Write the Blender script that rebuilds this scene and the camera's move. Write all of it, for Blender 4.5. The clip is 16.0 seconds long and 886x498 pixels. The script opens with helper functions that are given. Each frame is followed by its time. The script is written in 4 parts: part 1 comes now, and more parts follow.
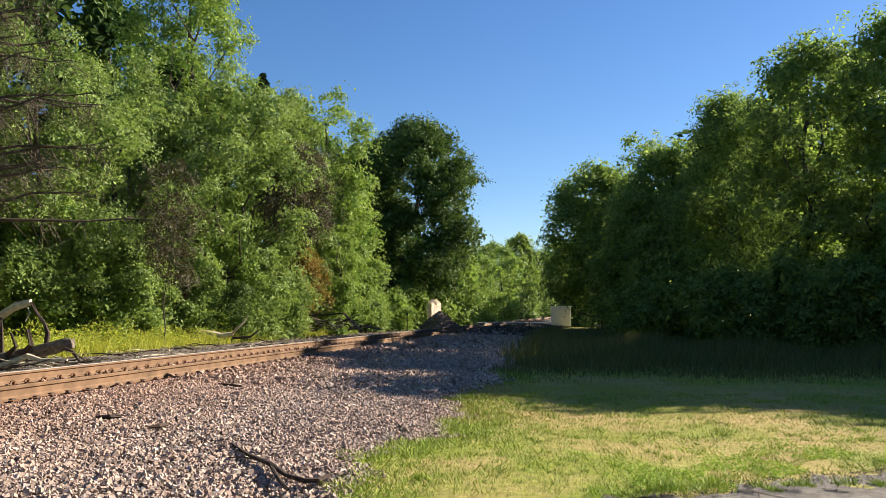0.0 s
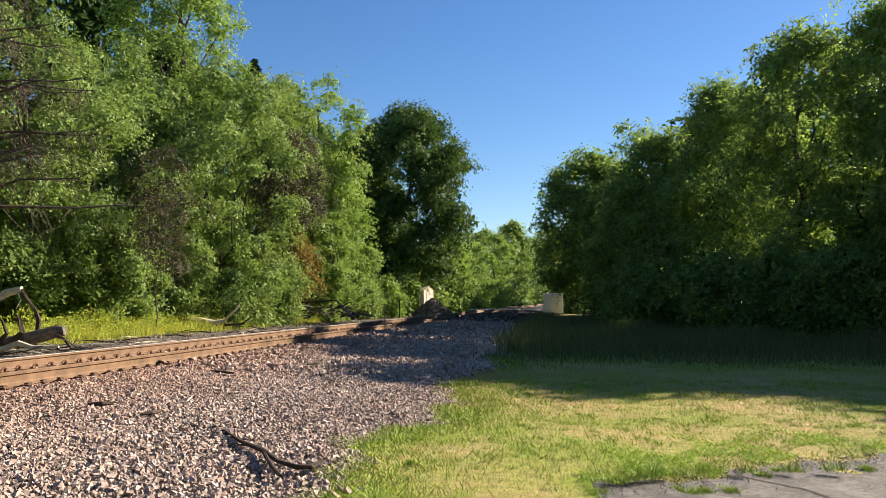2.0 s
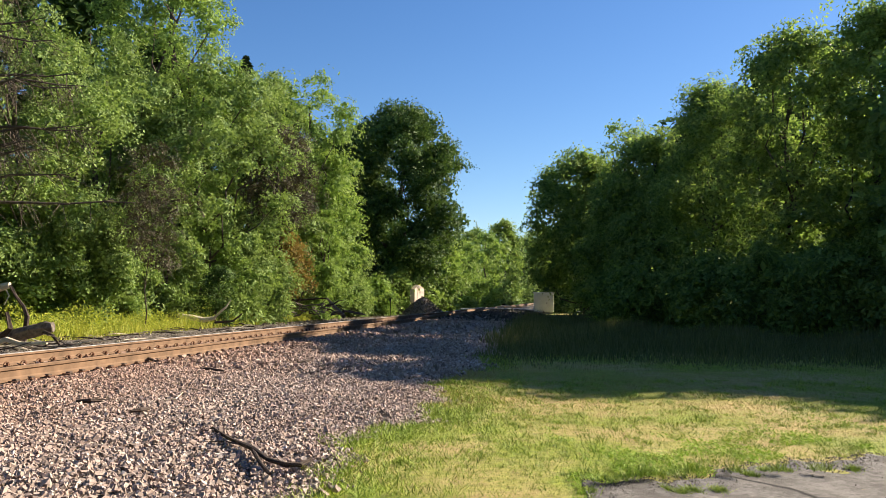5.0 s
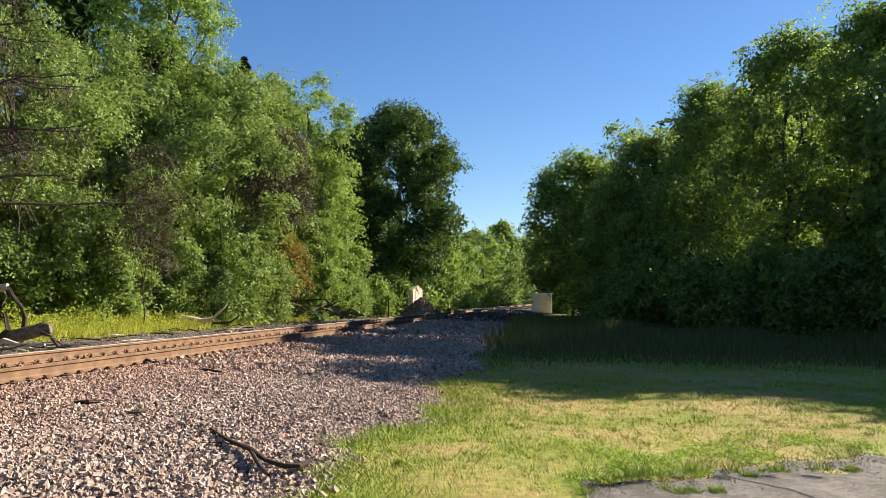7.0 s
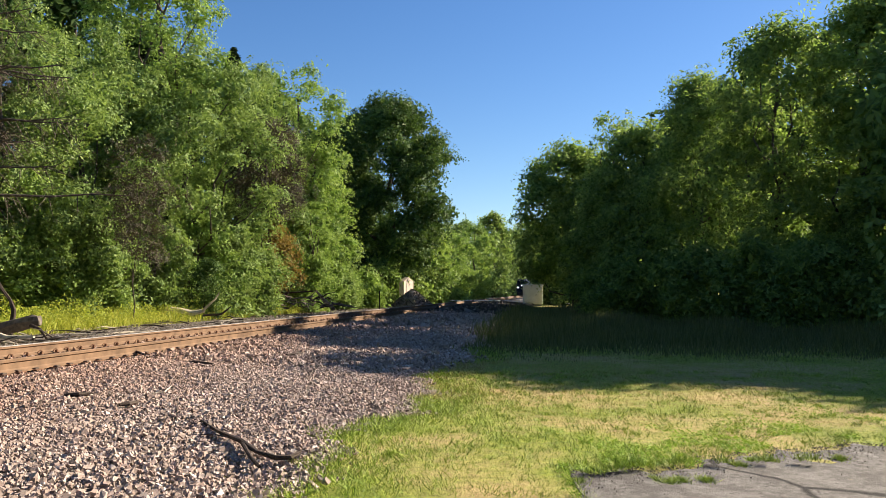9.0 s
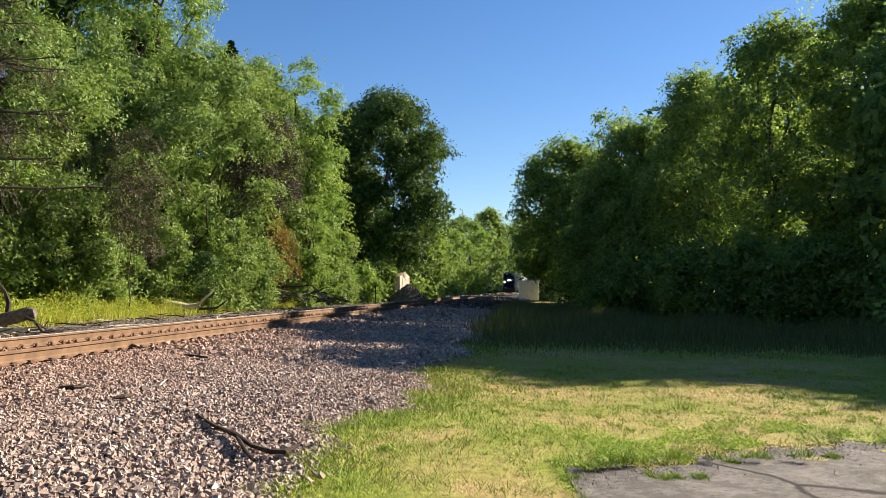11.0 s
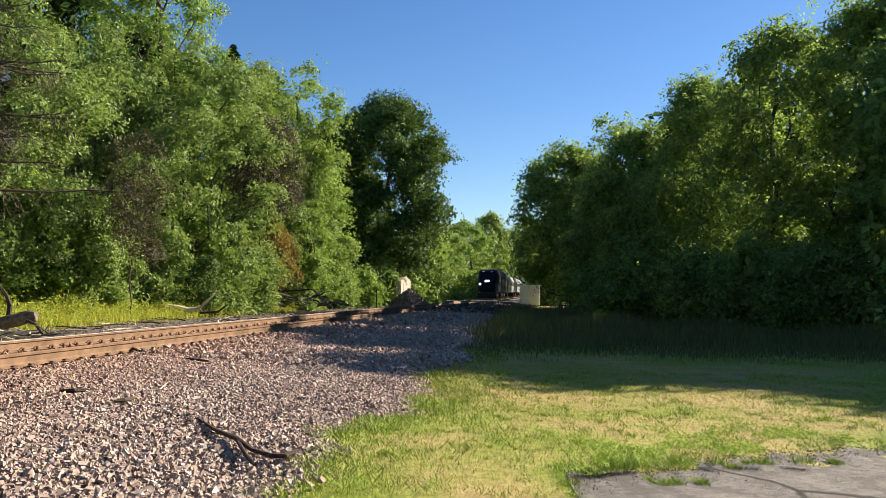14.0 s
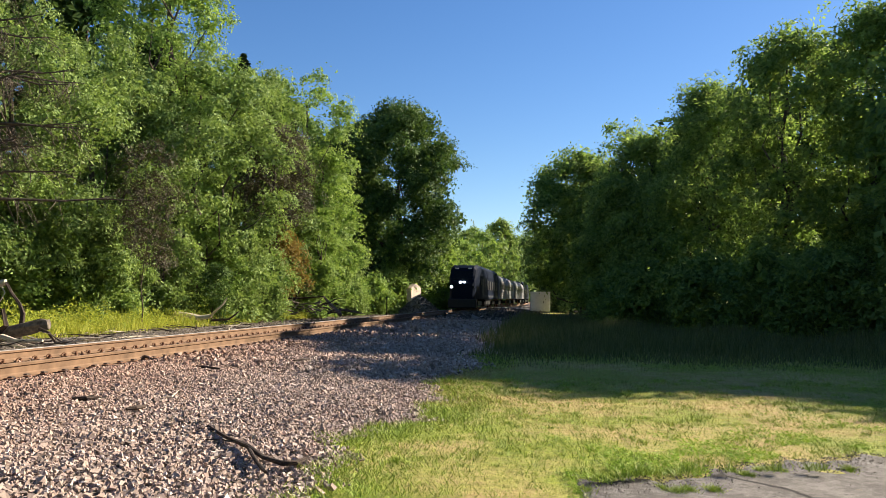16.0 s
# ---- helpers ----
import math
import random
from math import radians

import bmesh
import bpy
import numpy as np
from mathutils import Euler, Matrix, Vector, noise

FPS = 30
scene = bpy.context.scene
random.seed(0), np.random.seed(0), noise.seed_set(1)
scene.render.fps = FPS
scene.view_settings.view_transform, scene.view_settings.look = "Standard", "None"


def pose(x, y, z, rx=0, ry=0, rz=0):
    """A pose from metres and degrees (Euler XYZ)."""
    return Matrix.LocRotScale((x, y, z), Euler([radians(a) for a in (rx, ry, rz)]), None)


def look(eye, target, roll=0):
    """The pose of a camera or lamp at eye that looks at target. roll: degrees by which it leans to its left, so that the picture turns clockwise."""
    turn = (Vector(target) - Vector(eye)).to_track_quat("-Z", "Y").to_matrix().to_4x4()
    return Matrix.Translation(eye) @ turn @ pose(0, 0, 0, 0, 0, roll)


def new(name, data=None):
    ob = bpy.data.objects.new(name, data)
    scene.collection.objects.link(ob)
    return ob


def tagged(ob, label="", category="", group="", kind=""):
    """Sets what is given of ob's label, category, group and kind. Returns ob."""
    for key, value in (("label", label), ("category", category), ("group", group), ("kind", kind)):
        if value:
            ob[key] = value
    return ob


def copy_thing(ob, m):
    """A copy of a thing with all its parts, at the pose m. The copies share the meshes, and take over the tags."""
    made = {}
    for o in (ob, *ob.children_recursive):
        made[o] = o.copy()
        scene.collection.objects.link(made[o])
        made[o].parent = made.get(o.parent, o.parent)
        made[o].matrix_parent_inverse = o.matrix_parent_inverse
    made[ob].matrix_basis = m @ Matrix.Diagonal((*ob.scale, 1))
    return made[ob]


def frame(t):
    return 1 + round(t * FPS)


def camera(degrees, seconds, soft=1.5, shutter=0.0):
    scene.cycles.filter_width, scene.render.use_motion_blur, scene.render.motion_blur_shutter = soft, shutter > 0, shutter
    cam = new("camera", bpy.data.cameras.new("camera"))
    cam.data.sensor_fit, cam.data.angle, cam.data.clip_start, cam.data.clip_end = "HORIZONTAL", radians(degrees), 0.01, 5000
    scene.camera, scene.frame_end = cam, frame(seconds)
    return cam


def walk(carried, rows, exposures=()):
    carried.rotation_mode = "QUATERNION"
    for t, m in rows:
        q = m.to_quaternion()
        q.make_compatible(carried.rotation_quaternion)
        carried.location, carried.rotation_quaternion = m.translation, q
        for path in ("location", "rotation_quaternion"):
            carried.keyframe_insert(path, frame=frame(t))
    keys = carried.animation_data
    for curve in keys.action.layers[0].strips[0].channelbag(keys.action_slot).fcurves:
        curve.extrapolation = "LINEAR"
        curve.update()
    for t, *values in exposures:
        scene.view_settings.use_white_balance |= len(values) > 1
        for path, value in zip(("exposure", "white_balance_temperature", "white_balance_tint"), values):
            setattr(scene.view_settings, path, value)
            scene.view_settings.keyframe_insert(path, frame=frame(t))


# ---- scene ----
cam = camera(58, 16.0, soft=0.85)
PATH = [
    (0, pose(0, 0, 1.6, 94.560, -0.100, -0.008)),
    (0.5, pose(0, 0, 1.6, 94.261, -0.018, -0.055)),
    (1, pose(0, 0, 1.6, 93.938, -0.117, -0.221)),
    (1.5, pose(0, 0, 1.6, 93.792, -0.197, -0.367)),
    (2, pose(0, 0, 1.6, 93.638, -0.109, -0.549)),
    (2.5, pose(0, 0, 1.6, 93.442, -0.104, -0.684)),
    (3, pose(0, 0, 1.6, 93.242, -0.245, -0.891)),
    (3.5, pose(0, 0, 1.6, 93.196, -0.368, -1.114)),
    (4, pose(0, 0, 1.6, 93.292, -0.417, -1.231)),
    (6.5, pose(0, 0, 1.6, 93.708, -0.486, -1.183)),
    (7, pose(0, 0, 1.6, 93.600, -0.411, -1.334)),
    (7.5, pose(0, 0, 1.6, 93.405, -0.374, -1.566)),
    (8, pose(0, 0, 1.6, 93.283, -0.357, -1.763)),
    (8.5, pose(0, 0, 1.6, 93.165, -0.310, -1.907)),
    (9, pose(0, 0, 1.6, 92.998, -0.296, -1.983)),
    (11.5, pose(0, 0, 1.6, 92.659, -0.765, -2.311)),
    (12, pose(0, 0, 1.6, 92.685, -0.771, -2.350)),
    (12.5, pose(0, 0, 1.6, 92.673, -0.882, -2.388)),
    (13, pose(0, 0, 1.6, 92.758, -0.965, -2.417)),
    (13.5, pose(0, 0, 1.6, 92.878, -0.954, -2.328)),
    (14, pose(0, 0, 1.6, 92.981, -0.880, -2.187)),
    (14.5, pose(0, 0, 1.6, 93.126, -0.788, -2.015)),
    (15, pose(0, 0, 1.6, 93.234, -0.757, -1.906)),
    (15.5, pose(0, 0, 1.6, 93.287, -0.755, -1.712)),
    (16, pose(0, 0, 1.6, 93.464, -0.686, -1.453)),
]
walk(cam, PATH)

# ---- light ----
SUN_EL, SUN_AZ = radians(30), radians(63)   # azimuth from +y towards +x
world = bpy.data.worlds.new("world")
scene.world = world
world.use_nodes = True
wn = world.node_tree
sky = wn.nodes.new("ShaderNodeTexSky")
sky.sky_type, sky.sun_disc = "NISHITA", False
sky.sun_elevation, sky.sun_rotation = SUN_EL, SUN_AZ
sky.air_density, sky.dust_density, sky.ozone_density, sky.altitude = 1.0, 0.2, 3.5, 100
sat = wn.nodes.new("ShaderNodeHueSaturation")
sat.inputs["Saturation"].default_value = 1.2
sat.inputs["Hue"].default_value = 0.507
wn.links.new(sky.outputs[0], sat.inputs["Color"])
wn.links.new(sat.outputs[0], wn.nodes["Background"].inputs[0])
wn.nodes["Background"].inputs[1].default_value = 0.053
sun = new("sun", bpy.data.lights.new("sun", "SUN"))
sun.data.energy, sun.data.angle, sun.data.color = 5.0, radians(0.55), (1.0, 0.87, 0.68)
sun_dir = Vector((math.sin(SUN_AZ) * math.cos(SUN_EL), math.cos(SUN_AZ) * math.cos(SUN_EL), math.sin(SUN_EL)))
sun.matrix_world = look(sun_dir * 60, (0, 0, 0))
scene.view_settings.exposure = 1.48

rng = np.random.default_rng(7)


# ---- materials ----
class Mat:
    """A small wrapper for node materials."""

    def __init__(self, name, rough=0.8, metal=0.0, spec=0.3):
        self.m = bpy.data.materials.new(name)
        self.m.use_nodes = True
        self.t = self.m.node_tree
        self.b = self.t.nodes["Principled BSDF"]
        self.b.inputs["Roughness"].default_value = rough
        self.b.inputs["Metallic"].default_value = metal
        self.b.inputs["Specular IOR Level"].default_value = spec

    def node(self, kind, **kw):
        n = self.t.nodes.new(kind)
        for k, v in kw.items():
            n.inputs[k].default_value = v
        return n

    def link(self, a, b):
        self.t.links.new(a, b)

    def coords(self):
        return self.t.nodes.new("ShaderNodeTexCoord").outputs["Object"]

    def noise(self, scale, detail=4, rough=0.6, vec=None):
        n = self.node("ShaderNodeTexNoise", Scale=scale, Detail=detail, Roughness=rough)
        self.link(vec or self.coords(), n.inputs["Vector"])
        return n.outputs["Fac"]

    def ramp(self, fac, *stops):
        n = self.t.nodes.new("ShaderNodeValToRGB")
        e = n.color_ramp.elements
        while len(e) < len(stops):
            e.new(0.5)
        for k, (p, c) in zip(e, stops):
            k.position, k.color = p, (*c, 1)
        self.link(fac, n.inputs[0])
        return n.outputs[0]

    def mix(self, fac, a, b, blend="MIX"):
        n = self.t.nodes.new("ShaderNodeMix")
        n.data_type, n.blend_type = "RGBA", blend
        for s, v in ((n.inputs[0], fac), (n.inputs[6], a), (n.inputs[7], b)):
            if isinstance(v, (int, float)):
                s.default_value = v
            elif isinstance(v, tuple):
                s.default_value = (*v, 1)
            else:
                self.link(v, s)
        return n.outputs[2]

    def bump(self, height, strength=0.5, dist=0.02):
        n = self.node("ShaderNodeBump", Strength=strength, Distance=dist)
        self.link(height, n.inputs["Height"])
        self.link(n.outputs[0], self.b.inputs["Normal"])

    def color(self, c):
        if isinstance(c, tuple):
            self.b.inputs["Base Color"].default_value = (*c, 1)
        else:
            self.link(c, self.b.inputs["Base Color"])
        return self


def island(m):
    return m.t.nodes.new("ShaderNodeNewGeometry").outputs["Random Per Island"]


def obrandom(m):
    return m.t.nodes.new("ShaderNodeObjectInfo").outputs["Random"]


def leaf_mat(name, dark, mid, light, trans=0.35, patch=0.5):
    m = Mat(name, rough=0.55, spec=0.14)
    c = m.ramp(island(m), (0.0, dark), (0.45, mid), (1.0, light))
    c = m.mix(m.ramp(m.noise(patch, 3), (0.35, (0, 0, 0)), (0.7, (1, 1, 1))), c, m.mix(0.45, c, light))
    m.color(c)
    tr = m.t.nodes.new("ShaderNodeBsdfTranslucent")
    m.link(m.mix(0.45, c, m.mix(1.0, c, (1.6, 1.55, 0.7), "MULTIPLY")), tr.inputs["Color"])
    mx = m.node("ShaderNodeMixShader", Fac=trans)
    m.link(m.b.outputs[0], mx.inputs[1])
    m.link(tr.outputs[0], mx.inputs[2])
    m.link(mx.outputs[0], m.t.nodes["Material Output"].inputs["Surface"])
    return m.m


def plain(name, c, rough=0.6, metal=0.0, var=0.25, scale=6.0, bump=0.0, spec=0.3):
    m = Mat(name, rough, metal, spec)
    n = m.noise(scale, 5)
    lo = tuple(max(0, v * (1 - var)) for v in c)
    hi = tuple(min(1, v * (1 + var)) for v in c)
    m.color(m.ramp(n, (0.3, lo), (0.7, hi)))
    if bump:
        m.bump(m.noise(scale * 6, 4), bump, 0.01)
    return m.m


LEAF_LIME = leaf_mat("leaf_lime", (0.09, 0.15, 0.035), (0.18, 0.28, 0.062), (0.32, 0.43, 0.12), 0.32)
LEAF_MID = leaf_mat("leaf_mid", (0.07, 0.12, 0.035), (0.16, 0.24, 0.068), (0.31, 0.41, 0.13), 0.3)
# darker copy of the leaf greens: shade between the crowns put into the colour
LEAF_SHADED = leaf_mat("leaf_shaded", (0.025, 0.048, 0.016), (0.055, 0.098, 0.028), (0.11, 0.175, 0.05), 0.3)
LEAF_MAPLE = leaf_mat("leaf_maple", (0.028, 0.06, 0.018), (0.06, 0.115, 0.028), (0.13, 0.2, 0.05), 0.2)
LEAF_BACKLIT = leaf_mat("leaf_backlit", (0.075, 0.125, 0.038), (0.15, 0.235, 0.065), (0.28, 0.38, 0.11), 0.48)
LEAF_WEED = leaf_mat("leaf_weed", (0.13, 0.18, 0.02), (0.26, 0.32, 0.035), (0.42, 0.44, 0.07), 0.35, 0.8)
LEAF_BROWN = leaf_mat("leaf_brown", (0.1, 0.075, 0.025), (0.2, 0.14, 0.04), (0.3, 0.22, 0.06), 0.25)
LEAF_SPRUCE = leaf_mat("needle", (0.012, 0.026, 0.012), (0.022, 0.043, 0.018), (0.035, 0.06, 0.025), 0.1)
NEEDLE_DRY = leaf_mat("dry_needle", (0.04, 0.036, 0.022), (0.075, 0.066, 0.042), (0.12, 0.108, 0.068), 0.15)
TWIG_DRY = plain("dry_twig", (0.085, 0.066, 0.052), 0.9, var=0.4)
BARK = plain("bark", (0.075, 0.058, 0.045), 0.95, var=0.5, scale=9, bump=0.6)
DEADWOOD = plain("deadwood", (0.13, 0.105, 0.085), 0.9, var=0.55, scale=7, bump=0.6)
BLEACHED = plain("bleached_wood", (0.5, 0.43, 0.33), 0.85, var=0.3, scale=7, bump=0.4)
CHAR = plain("dark_stick", (0.05, 0.035, 0.028), 0.9, var=0.4, scale=15, bump=0.5)


# ---- building helpers ----
def np_mesh(name, verts, faces, mat):
    """A flat-faced mesh from arrays; faces is an N x 3 or N x 4 array."""
    me = bpy.data.meshes.new(name)
    verts, faces = np.asarray(verts, np.float32), np.asarray(faces, np.int32)
    n, k = faces.shape
    me.vertices.add(len(verts))
    me.vertices.foreach_set("co", verts.ravel())
    me.loops.add(n * k)
    me.loops.foreach_set("vertex_index", faces.ravel())
    me.polygons.add(n)
    me.polygons.foreach_set("loop_start", np.arange(0, n * k, k, dtype=np.int32))
    me.update(calc_edges=True)
    me.polygons.foreach_set("use_smooth", np.zeros(n, bool))
    me.materials.append(mat)
    return me


def part(name, bm, material, parent, label=""):
    me = bpy.data.meshes.new(name)
    bm.to_mesh(me)
    bm.free()
    me.materials.append(material)
    ob = new(name, me)
    ob.parent = parent
    return tagged(ob, label) if label else ob


def child(name, me, parent, m=None, label=""):
    ob = new(name, me)
    ob.parent = parent
    if m is not None:
        ob.matrix_basis = m
    return tagged(ob, label) if label else ob


def thing(name, m, label, category, group="", kind=""):
    e = new(name)
    e.matrix_basis = m
    return tagged(e, label, category, group, kind)


def box(bm, x0, x1, y0, y1, z0, z1, bevel=0.0):
    r = bmesh.ops.create_cube(bm, size=1)
    m = Matrix.Translation(((x0 + x1) / 2, (y0 + y1) / 2, (z0 + z1) / 2)) @ Matrix.Diagonal((x1 - x0, y1 - y0, z1 - z0, 1))
    bmesh.ops.transform(bm, matrix=m, verts=r["verts"])
    if bevel:
        es = list({e for v in r["verts"] for e in v.link_edges})
        bmesh.ops.bevel(bm, geom=es, offset=bevel, segments=1, affect="EDGES", profile=0.6)
    return bm


def boxed(*a, **k):
    return box(bmesh.new(), *a, **k)


def rod(bm, pts, radii, sides=8):
    """A tapering round limb through points."""
    rings = []
    pts = [Vector(p) for p in pts]
    for i, p in enumerate(pts):
        d = (pts[min(i + 1, len(pts) - 1)] - pts[max(i - 1, 0)]).normalized()
        a = d.orthogonal().normalized()
        b = d.cross(a)
        rings.append([bm.verts.new(p + float(radii[i]) * (math.cos(k * math.tau / sides) * a + math.sin(k * math.tau / sides) * b)) for k in range(sides)])
    for r, s in zip(rings, rings[1:]):
        off = min(range(sides), key=lambda o: sum((r[k].co - s[(k + o) % sides].co).length for k in range(sides)))
        for k in range(sides):
            bm.faces.new((r[k], r[(k + 1) % sides], s[(k + 1 + off) % sides], s[(k + off) % sides]))
    bm.faces.new(rings[0][::-1])
    bm.faces.new(rings[-1])
    return bm


def wander(a, b, n, amp, rnd):
    """Points from a to b that stray a little."""
    a, b = Vector(a), Vector(b)
    out = []
    for i in range(n + 1):
        f = i / n
        j = Vector((rnd.uniform(-1, 1), rnd.uniform(-1, 1), rnd.uniform(-1, 1))) * amp * math.sin(math.pi * f)
        out.append(a.lerp(b, f) + j)
    return out


# ---- the plan: the track's frame (u to its right, v along it) ----
TRACK_O, SLOPE = (-7.5, 11.5), 0.182
HEAD = math.degrees(math.atan(SLOPE))
TD = np.array([math.sin(radians(HEAD)), math.cos(radians(HEAD))])
TN = np.array([TD[1], -TD[0]])
RAIL_TOP = 0.5


def track_uv(x, y):
    dx, dy = np.asarray(x) - TRACK_O[0], np.asarray(y) - TRACK_O[1]
    return dx * TN[0] + dy * TN[1], dx * TD[0] + dy * TD[1]


def track_xy(u, v):
    return TRACK_O[0] + np.asarray(u) * TN[0] + np.asarray(v) * TD[0], TRACK_O[1] + np.asarray(u) * TN[1] + np.asarray(v) * TD[1]


def at(px, d):
    """X at a bearing and a depth."""
    return (px - 784) / 1414 * d


def edge_u(v):
    """The wavy edge between ballast and grass."""
    return 7.35 - 0.02 * np.clip(v, -10, 50) + 0.28 * np.sin(v * 0.9) + 0.16 * np.sin(v * 2.3 + 1) + 0.1 * np.sin(v * 5.1)


def ground_z(x, y):
    u, v = track_uv(x, y)
    right = np.interp(u, [1.5, 2.3, 4.5, 7.4], [0.26, 0.19, 0.1, 0.0])
    left = np.interp(-u, [1.5, 2.4, 5.0, 9.0], [0.26, 0.14, 0.03, -0.02])
    z = np.where(u > 0, right, left)
    near = np.exp(-((np.asarray(x) ** 2 + np.asarray(y) ** 2) / 60.0 ** 2))
    return z + near * 0.03 * (np.sin(np.asarray(x) * 0.9 + 1) * np.cos(np.asarray(y) * 0.7)) * np.clip((np.abs(u) - 2) / 3, 0, 1)


def ballast_lump(x, y):
    """Low humps of the loose ballast."""
    return 0.035 * np.sin(x * 1.7 + 0.6 * y) * np.cos(y * 1.3) + 0.02 * np.sin(3.1 * x) * np.sin(2.7 * y + x)


def grid_mesh(name, us, vs, fn, mat):
    U, V = np.meshgrid(us, vs, indexing="ij")
    P = fn(U, V)
    n, k = len(us), len(vs)
    i = np.arange(n * k).reshape(n, k)
    f = np.stack([i[:-1, :-1], i[1:, :-1], i[1:, 1:], i[:-1, 1:]], -1).reshape(-1, 4)
    me = np_mesh(name, np.stack(P, -1).reshape(-1, 3), f, mat)
    me.polygons.foreach_set("use_smooth", np.ones(len(f), bool))
    return me


# ---- ground ----
m = Mat("lawn_soil", 0.95)
fine = m.noise(9, 6, 0.7)
patch = m.noise(0.45, 4, 0.6)
dry = m.ramp(fine, (0.3, (0.24, 0.17, 0.06)), (0.7, (0.52, 0.4, 0.17)))
green = m.ramp(fine, (0.3, (0.1, 0.13, 0.016)), (0.75, (0.36, 0.4, 0.05)))
m.color(m.mix(m.ramp(patch, (0.43, (0, 0, 0)), (0.59, (1, 1, 1))), green, dry))
m.bump(m.noise(40, 4), 0.8, 0.03)
SOIL = m.m

m = Mat("ballast_ground", 0.95)
v = m.node("ShaderNodeTexVoronoi", Scale=17.0)
m.link(m.coords(), v.inputs["Vector"])
c = m.ramp(v.outputs["Color"], (0.1, (0.09, 0.075, 0.065)), (0.5, (0.24, 0.2, 0.17)), (0.9, (0.4, 0.35, 0.31)))
m.link(m.mix(m.ramp(v.outputs["Distance"], (0.2, (0, 0, 0)), (0.7, (1, 1, 1))), c, (0.09, 0.075, 0.065)), m.b.inputs["Base Color"])
inv = m.node("ShaderNodeMath")
inv.operation = "SUBTRACT"
inv.inputs[0].default_value = 1.0
m.link(v.outputs["Distance"], inv.inputs[1])
m.bump(inv.outputs[0], 1.0, 0.06)
BALLAST_BED = m.m

axis = np.concatenate([-np.geomspace(1500, 62, 14), np.linspace(-60, 60, 161), np.geomspace(62, 1500, 14)])
me = grid_mesh("ground", axis, axis + 30, lambda x, y: (x, y, ground_z(x, y) - 0.07 * np.clip((edge_u(track_uv(x, y)[1]) + 0.5 - track_uv(x, y)[0]) / 0.5, 0, 1)), SOIL)
tagged(new("ground", me), "grassy ground with dry and green patches", "ground", kind="structure")


def bed_fn(a, v):
    e = edge_u(v)
    u = np.where(a < 0, a * 9.2, a * e)
    x, y = track_xy(u, v)
    return x, y, ground_z(x, y) + ballast_lump(x, y) * (a > 0.2) - 0.025 - 0.05 * (a > 0.999)


me = grid_mesh("ballast_bed", np.concatenate([np.linspace(-1, 0, 16), np.linspace(0.04, 1, 34)]), np.concatenate([np.linspace(-35, 60, 240), np.linspace(61, 420, 90)]), bed_fn, BALLAST_BED)
bed = tagged(new("ballast_bed", me), "bed of crushed grey and pinkish railway ballast", "ballast", kind="structure")

# ---- asphalt and road ----
m = Mat("asphalt", 0.9)
agg = m.noise(60, 4, 0.75)
wear = m.noise(1.1, 5, 0.65)
c = m.ramp(agg, (0.3, (0.1, 0.092, 0.087)), (0.7, (0.25, 0.232, 0.22)))
spots = m.node("ShaderNodeTexVoronoi", Scale=11.0)
m.link(m.coords(), spots.inputs["Vector"])
c = m.mix(m.ramp(spots.outputs["Distance"], (0.16, (0.9, 0.9, 0.9)), (0.3, (0, 0, 0))), c, (0.05, 0.045, 0.042))
c = m.mix(m.ramp(m.noise(5, 5, 0.7), (0.42, (0.85, 0.85, 0.85)), (0.58, (0, 0, 0))), c, (0.085, 0.075, 0.07))
c = m.mix(m.ramp(wear, (0.4, (0, 0, 0)), (0.62, (0.3, 0.3, 0.3))), c, (0.28, 0.258, 0.243))
vv = m.node("ShaderNodeTexVoronoi", Scale=0.8)
vv.feature = "DISTANCE_TO_EDGE"
warp = m.node("ShaderNodeTexNoise", Scale=1.7, Detail=4.0)
m.link(m.coords(), warp.inputs["Vector"])
m.link(m.mix(0.22, m.coords(), warp.outputs["Color"]), vv.inputs["Vector"])
crack = m.ramp(vv.outputs["Distance"], (0.008, (1, 1, 1)), (0.03, (0, 0, 0)))
c = m.mix(m.ramp(m.noise(2.4, 6, 0.75), (0.5, (0, 0, 0)), (0.56, (0.75, 0.75, 0.75))), c, (0.1, 0.09, 0.083))
m.color(m.mix(crack, c, (0.02, 0.018, 0.017)))
m.bump(agg, 0.9, 0.015)
ASPHALT = m.m


def asphalt_edge(x):
    """How far the asphalt reaches from the camera, at each x."""
    return np.interp(x, [1.12, 1.26, 1.36, 1.6, 2.2, 2.6, 3.2, 4.8, 30], [2.5, 5.2, 7.2, 7.25, 7.15, 7.5, 7.95, 8.5, 13.4]) + 0.07 * np.sin(x * 7.1) + 0.06 * np.sin(x * 13.3 + 2) + 0.05 * np.sin(x * 29) * np.sin(x * 3.7)


def asphalt_fn(x, b):
    far = asphalt_edge(x)
    y = -12 + (far + 12) * b
    return x, y, ground_z(x, y) + 0.006 + 0.006 * np.sin(x * 5 + y * 3) * np.sin(y * 4 - x) - 0.09 * (b > 0.9999)


me = grid_mesh("asphalt", np.concatenate([np.linspace(1.0, 8, 180), np.linspace(8.1, 30, 90)]), np.concatenate([np.linspace(0, 0.9, 20), np.linspace(0.91, 1, 20)]), asphalt_fn, ASPHALT)
tagged(new("pavement", me), "cracked weathered grey asphalt beside the lawn", "pavement", kind="structure")

